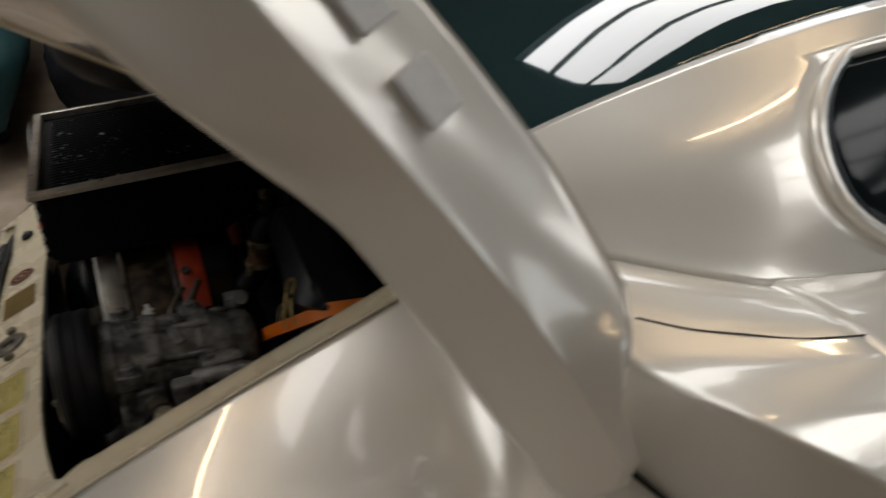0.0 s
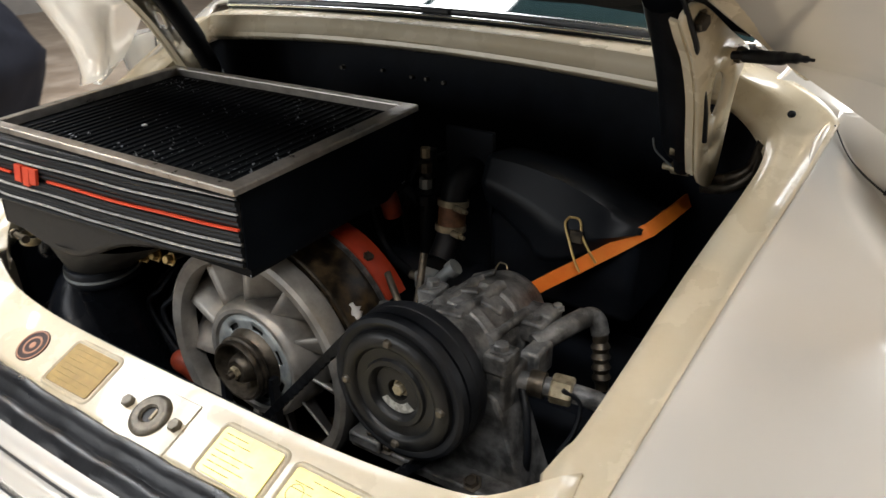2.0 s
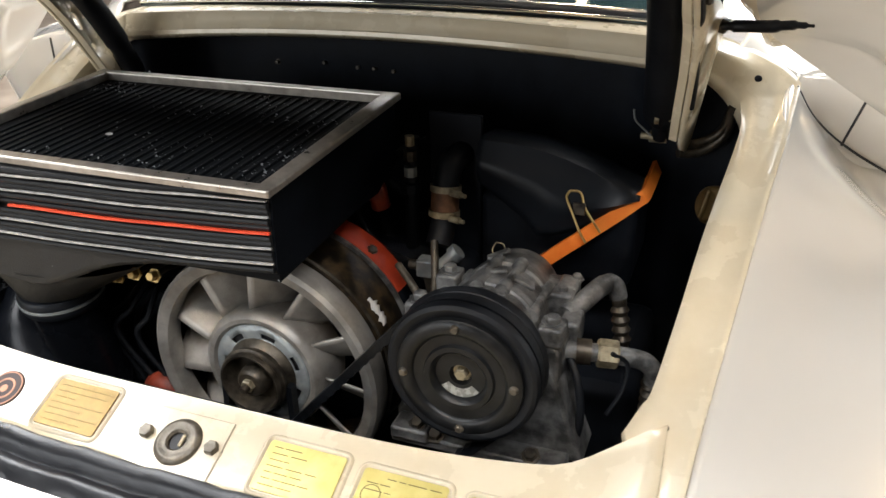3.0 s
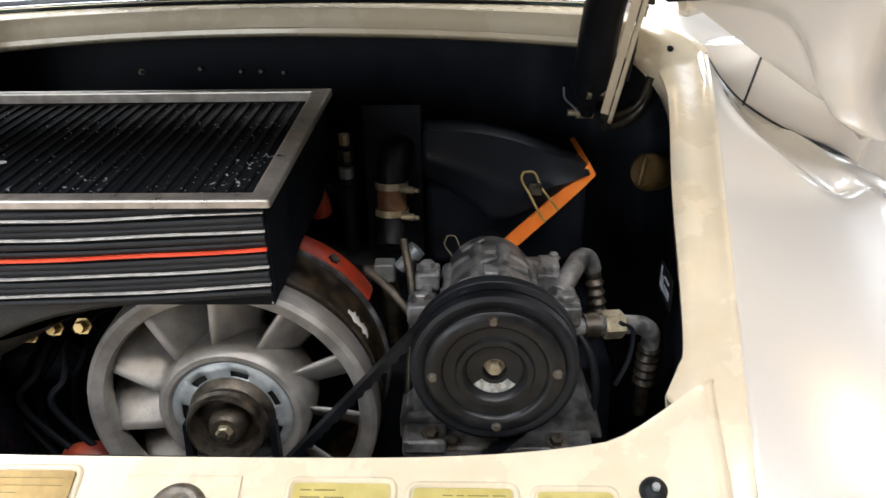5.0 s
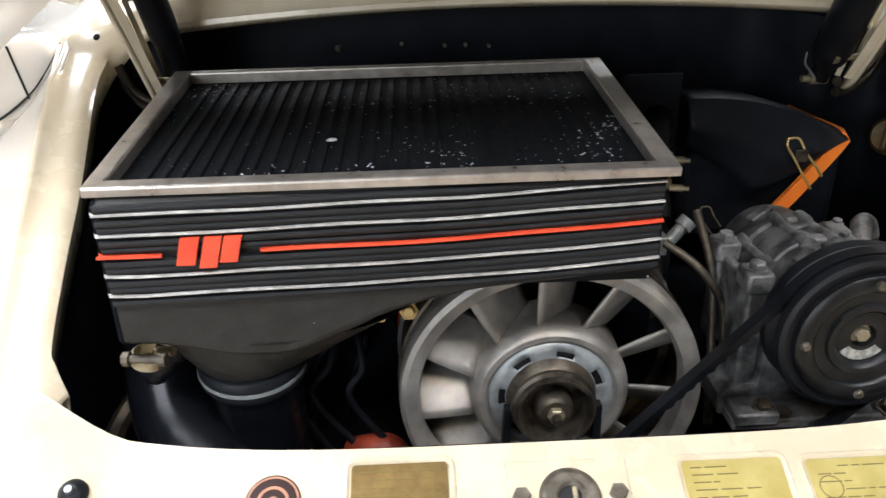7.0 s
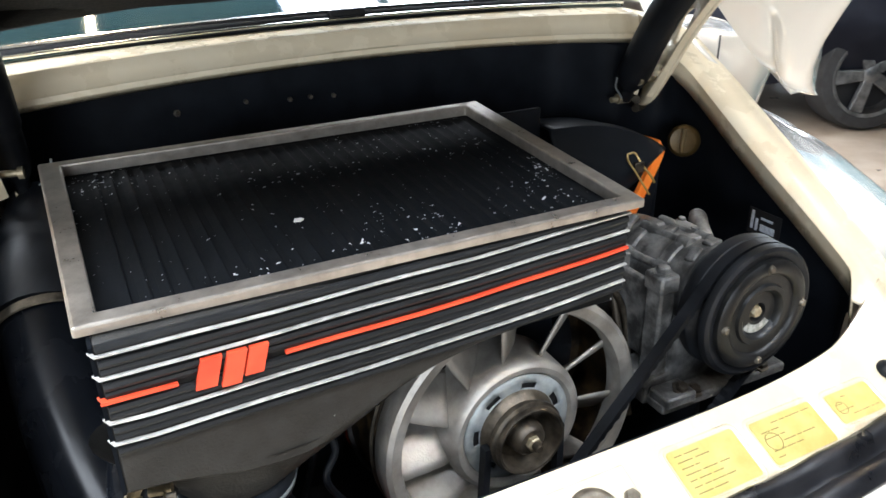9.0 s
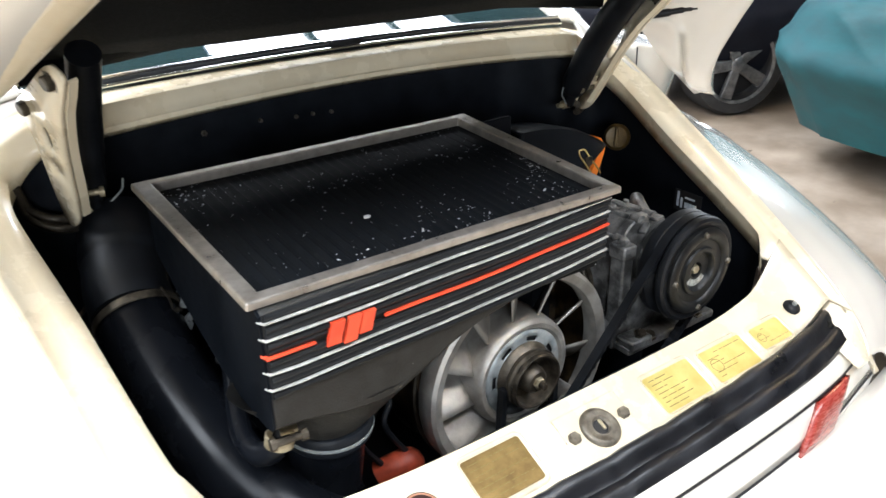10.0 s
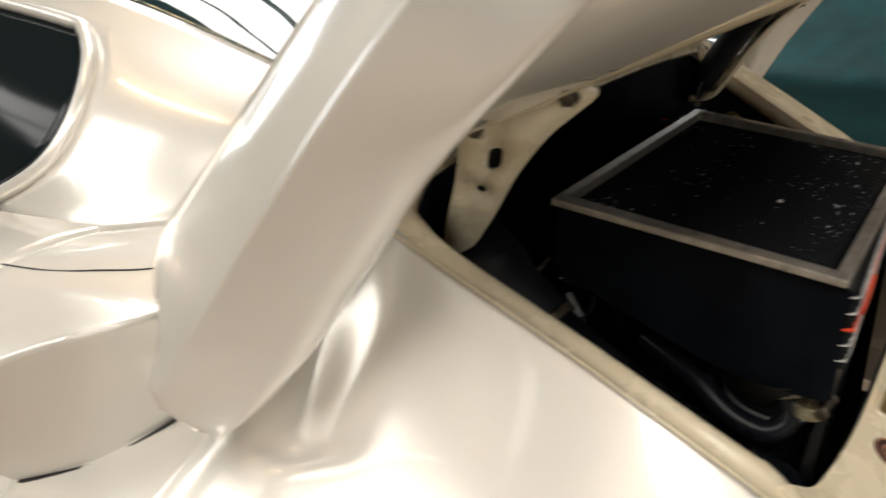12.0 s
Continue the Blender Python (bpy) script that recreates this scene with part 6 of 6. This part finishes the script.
    # ignition clutter between duct and fan
    coil = thing("distributor", "dark distributor with plug leads below the cooler", "distributor", (-0.13, 0.55, 0.78))
    part("body", lathe([(0, 0.05), (0.03, 0.05), (0.034, 0.03), (0.034, -0.02), (0.026, -0.06), (0, -0.06)], (-0.165, 0.55, 0.77), (0, -0.4, 0.9), 24), GLOSS_BLACK, coil)
    for k in range(6):
        a = radians(100 + 32 * k)
        x, y = -0.165 + 0.022 * math.cos(a), 0.535 + 0.022 * math.sin(a)
        part("lead", tube([(x, y, 0.815), (x + 0.012 * math.cos(a), y - 0.02, 0.842), (x + 0.04 * math.cos(a) + 0.01, y - 0.05, 0.82), (x + 0.05 * math.cos(a), y - 0.06, 0.79), (x + 0.05 * math.cos(a * 1.3), y - 0.05, 0.70)], 0.0035, 8), RUBBER, coil)
    for x, z, r in ((-0.119, 0.895, 0.0056), (-0.145, 0.893, 0.0054), (-0.169, 0.883, 0.0038)):
        nut = thing("union_nut", "yellow zinc union nut under the cooler", "nut", (x, 0.44, z), group="union nuts")
        bolt("nut", nut, (x, 0.436, z), (0, -1, 0.3), r, 0.008, ZINC)
        part("pipe_stub", tube([(x, 0.438, z), (x, 0.47, z - 0.004), (x, 0.55, z - 0.03)], 0.0035, 8), DARKSTEEL, nut)
    cover = thing("orange_cowl", "orange lacquered engine cowl piece low in the bay", "cowl", (-0.15, 0.50, 0.74))
    part("cowl", tube([(-0.180, 0.47, 0.715), (-0.160, 0.458, 0.728), (-0.143, 0.46, 0.722), (-0.130, 0.475, 0.68)], 0.016, 14), DULL_ORANGE, cover)
    blk = thing("engine_block", "black engine block and shroud deep in the bay", "engine", (0, 0.62, 0.45))
    part("block", boxes(((0, 0.66, 0.66), (0.78, 0.22, 0.24)), ((0.0, 0.70, 0.82), (0.36, 0.14, 0.10))), BAY, blk, bevel=0.02)
    top = thing("orange_duct", "orange duct piece above the fan shroud", "duct", (0.07, 0.58, 0.95))
    part("duct", tube([(0.02, 0.63, 0.975), (0.05, 0.62, 0.968), (0.066, 0.615, 0.955), (0.07, 0.62, 0.93)], 0.012, 12), DULL_ORANGE, top)


build_plumbing()

# ---- latch panel fittings ----


def on_panel(x, y, h=0.0):
    n = Vector((0, -PANEL_SLOPE, 1)).normalized()
    return Vector((x, y, panel_z(0, y))) + n * h


PANEL_M = Matrix((Vector((1, 0, 0)), Vector((0, 1, PANEL_SLOPE)).normalized(), Vector((0, -PANEL_SLOPE, 1)).normalized())).transposed().to_4x4()


def build_plate(x0, x1, y0, y1, mat, lines, label, mark=0):
    c = on_panel((x0 + x1) / 2, (y0 + y1) / 2)
    w, d = x1 - x0, (y1 - y0) * math.sqrt(1 + PANEL_SLOPE ** 2)
    p = thing("information_plate", label, "plate", c, group="plates on the latch panel")
    m = Matrix.Translation(c) @ PANEL_M

    def at(u, v, h):
        return m @ Vector((u, v, h))
    def rounded(hw, hd, r):
        out = []
        for k, (sx, sy) in enumerate(((1, 1), (-1, 1), (-1, -1), (1, -1))):
            for q in range(5):
                a = math.pi / 2 * (k + q / 4)
                out.append((sx * (hw - r) + r * math.cos(a), sy * (hd - r) + r * math.sin(a)))
        return out
    part("plate", prism(rounded(w / 2, d / 2, 0.0035), 0.0014, m @ Matrix.Translation((0, 0, 0.0004))), mat, p, bevel=0.0003, smooth=False)
    # rolled border of the stamped recess
    rows = []
    for e, h in ((0.0012, 0.0002), (0.0022, 0.0014), (0.0034, 0.0023), (0.0046, 0.0021), (0.0058, 0.0010), (0.0066, -0.0004)):
        rows.append([at(u, v, h) for u, v in rounded(w / 2 + e, d / 2 + e, 0.0035 + e)])
    part("recess_border", grid(rows, close=True), INNER, p, "rolled cream border of the recess")
    rnd = random.Random(int(x0 * 1000) + 999)
    bars = []
    for k in range(lines):
        v = d / 2 - d * (k + 1) / (lines + 1)
        u = -w / 2 + w * (0.08 if k % 3 or not mark else 0.3)
        while u < w * 0.4:
            ln = w * rnd.uniform(0.06, 0.22)
            ln = min(ln, w * 0.43 - u)
            if ln > 0.002:
                bars.append((at(u + ln / 2, v, 0.0020), (ln, d * 0.018, 0.0004), PANEL_M))
            u += ln + w * rnd.uniform(0.015, 0.05)
            if rnd.random() < 0.2:
                break
    part("print", boxes(*bars), INK, p, "rows of unreadable dark print", smooth=False)
    if mark:
        part("diagram", lathe([(d * 0.19, 0), (d * 0.20, 0.0003), (d * 0.21, 0)], at(-w * 0.33, -d * 0.02, 0.0019), m.to_3x3() @ Vector((0, 0, 1)), 18), INK, p)


build_plate(-0.167, -0.092, 0.286, 0.333, BRASS, 7, "dark aged brass plate with rows of fine print")
build_plate(0.090, 0.168, 0.281, 0.325, GOLD, 7, "bright gold plate with rows of fine print")
build_plate(0.187, 0.266, 0.282, 0.322, GOLD, 6, "bright gold plate with a small diagram", 1)
build_plate(0.286, 0.345, 0.291, 0.320, GOLD, 4, "small bright gold plate with a diagram", 1)


def build_latch():
    base = thing("lid_latch", "worn steel lid latch receptacle with two bolts", "latch", on_panel(0, 0.302))
    nrm = Vector((0, -PANEL_SLOPE, 1)).normalized()
    c = on_panel(0, 0.302)
    part("backing", boxes((c + nrm * 0.0008, (0.094, 0.062, 0.0016), PANEL_M)), INNER, base, "cream mounting plate", bevel=0.0012)
    part("socket", lathe([(0.0085, -0.012), (0.009, 0.004), (0.011, 0.0062), (0.015, 0.0055), (0.0175, 0.0065), (0.021, 0.006), (0.0235, 0.0035), (0.024, 0.001)], c, nrm, 40), LATCH, base, "worn steel socket ring")
    # Flat black disc over the backing, coloured as the hole's inner shade.
    part("bore_shade", lathe([(0.0, 0.002), (0.0092, 0.002)], c, nrm, 20), SEAM, base)
    part("hook", boxes((c + Vector((0.004, 0.002, 0)) + nrm * 0.0035, (0.004, 0.013, 0.003), PANEL_M)), BOLTS, base, bevel=0.001)
    for s in (-1, 1):
        bolt("latch_bolt", base, c + Vector((s * 0.037, 0.002, 0)) + nrm * 0.0016, nrm, 0.0072, 0.007, LATCH)


build_latch()


def build_emblem():
    base = thing("round_emblem", "round dark emblem with copper rings", "emblem", on_panel(-0.226, 0.309))
    nrm = Vector((0, -PANEL_SLOPE, 1)).normalized()
    c = on_panel(-0.226, 0.309)
    part("disc", lathe([(0, 0.0012), (0.021, 0.0012), (0.0215, 0.0008), (0.0215, 0)], c, nrm, 40), BROWN, base)
    part("ring", lathe([(0.0186, 0.0012), (0.0189, 0.0017), (0.0200, 0.0017), (0.0203, 0.0012)], c, nrm, 40), COPPER, base)
    part("inner_ring", lathe([(0.0100, 0.0012), (0.0104, 0.0017), (0.0122, 0.0017), (0.0126, 0.0012)], c, nrm, 30), COPPER, base)
    part("centre_dot", lathe([(0, 0.0018), (0.004, 0.0017), (0.0045, 0.0012)], c, nrm, 20), COPPER, base)


build_emblem()
for s in (-1, 1):
    stop = thing("rubber_stop", "black rubber lid stop", "stop", (s * 0.377, 0.316, 0.81), group="lid stops")
    nrm = Vector((0, -PANEL_SLOPE, 1)).normalized()
    c = Vector((s * 0.377, 0.316, panel_z(s * 0.377, 0.316)))
    part("stop", lathe([(0, 0.005), (0.005, 0.006), (0.009, 0.004), (0.0115, 0.001), (0.012, -0.002)], c, nrm, 18), RUBBER, stop)
    part("pin", lathe([(0, 0.009), (0.003, 0.009), (0.0035, 0.004), (0, 0.004)], c, nrm, 10), STEEL, stop)

# ---- the other cars ----


def covered_car(label, cx, cy, turn, mat, seed, length=4.4, width=1.78, height=1.28, low=0.21, rims=False):
    """A car under a fitted cloth cover; its end faces the rear-engined car. Local axes: u along, v across."""
    base = thing("covered_car", label, "car", (cx, cy, 0), group="covered cars")
    m = Matrix.Translation((cx, cy, 0)) @ Matrix.Rotation(radians(turn), 4, "Z")
    tops = [(0, 0.60), (0.012, 0.80), (0.04, 0.92), (0.12, 1.00), (0.28, 1.06), (0.42, 1.22), (0.55, 1.28), (0.70, 1.24), (0.82, 1.02), (0.94, 0.90), (0.98, 0.78), (1, 0.60)]

    def top(t):
        for (a, p), (b, q) in zip(tops, tops[1:]):
            if t <= b:
                f = (t - a) / (b - a)
                if 0.1 < t < 0.9:
                    f = f * f * (3 - 2 * f)
                return (p + (q - p) * f) * height / 1.28
        return tops[-1][1]
    rows = []
    nu, nv = 110, 72
    for i in range(nu + 1):
        # stations crowd towards both ends
        t = 0.5 - 0.5 * math.cos(math.pi * i / nu)
        e = min(t, 1 - t) * length
        c = max(0.0, 1 - e / 0.62)
        half = width / 2 * max(0.0, 1 - c ** 2.6) ** (1 / 2.6)
        h = top(t)
        row = []
        for j in range(nv + 1):
            v = j / nv * 2 - 1
            a = math.copysign(abs(v) ** 1.5, v) * math.pi / 2
            sx = math.copysign(abs(math.sin(a)) ** 0.6, v)
            sz = max(0.0, math.cos(a)) ** 0.45
            hem = low + 0.02 * math.sin(t * 19 + seed) + 0.015 * math.sin(t * 47)
            z = hem + (h - hem) * sz
            sag = 1 - min(1, max(0, z - hem) / 0.36)
            hw = half * (1 - 0.16 * sag ** 1.3) * (1 - 0.20 * max(0, z - 0.85) / 0.45)
            p = Vector((t * length + (0.13 if t < 0.5 else -0.13) * c * sag ** 1.3, sx * hw, z))
            side = min(1, abs(v) * 1.5)
            fold = noise.noise(Vector((p.x * 1.3 + seed, p.y * 1.3, p.z * 1.1))) * 0.020
            fold += 0.010 * side * noise.noise(Vector((p.x * 7 + seed, p.y * 7, p.z * 1.4 + p.x * 1.2)))
            fold += 0.005 * noise.noise(Vector((p.x * 14 + p.z * 7, p.y * 14 + p.z * 5, seed)))
            crease = 1 - abs(noise.noise(Vector((p.x * 1.8 + p.z * 2.4, p.y * 1.8 - p.z * 1.2, p.z * 3.2 + seed))))
            fold += 0.026 * side * crease ** 12
            out = Vector(((-1 if t < 0.5 else 1) * c, sx * 0.8, 0.5 * sz)) * fold
            out = out * min(1.0, e / 0.05) + Vector(((-1 if t < 0.5 else 1) * c, sx * 0.5 * (1 - c), 0)) * 0.05 * math.exp(-((z - 0.56) / 0.09) ** 2)
            row.append(m @ (p + out))
        rows.append(row)
    part("cover", grid(rows), mat, base, "loose creased cloth cover", sharp=80)
    for t, w in ((0.24, -1), (0.24, 1), (0.78, -1), (0.78, 1)):
        c = m @ Vector((t * length, w * (width / 2 - (0.16 if rims else 0.30)), 0.31))
        ax = m.to_3x3() @ Vector((0, w, 0))
        wheel = part("wheel", lathe([(0.20, -0.1), (0.29, -0.11), (0.31, -0.08), (0.31, 0.08), (0.29, 0.11), (0.235, 0.112), (0.222, 0.10), (0.20, 0.02)], c, ax, 36), TYRE, base)
        if rims:
            part("rim", lathe([(0.224, 0.104), (0.232, 0.108), (0.226, 0.112), (0.214, 0.100), (0.205, 0.03), (0.0, 0.02)], c, ax, 36), SEAM, wheel, "dark rim well")
            part("rim_edge", lathe([(0.216, 0.100), (0.232, 0.110), (0.230, 0.114), (0.212, 0.106)], c, ax, 36), RIM, wheel)
            turned = Matrix.Translation(c) @ aim(ax)
            for k in range(5):
                mm = turned @ Matrix.Rotation(radians(72 * k + 40), 4, "Z")
                part("spoke", prism([(0.03, -0.030), (0.215, -0.042), (0.215, 0.042), (0.03, 0.030)], 0.03, mm @ Matrix.Translation((0, 0, 0.055))), RIM, wheel, bevel=0.008, smooth=False)
            part("hub", lathe([(0, 0.095), (0.03, 0.093), (0.045, 0.085), (0.05, 0.05)], c, ax, 20), RIM, wheel)


covered_car("car under a teal green cloth cover", 2.82, 1.24, 0, GREEN, 3.0)
covered_car("car under a charcoal cloth cover", -3.05, 1.22, 180, NAVY, 8.0, width=1.9, low=0.12)
covered_car("car under a dark green cloth cover", -3.15, -0.75, 180, DARK_GREEN, 5.0)
covered_car("car under a charcoal cloth cover with an alloy wheel showing", 3.00, 3.80, -23, NAVY, 11.0, low=0.26, rims=True)
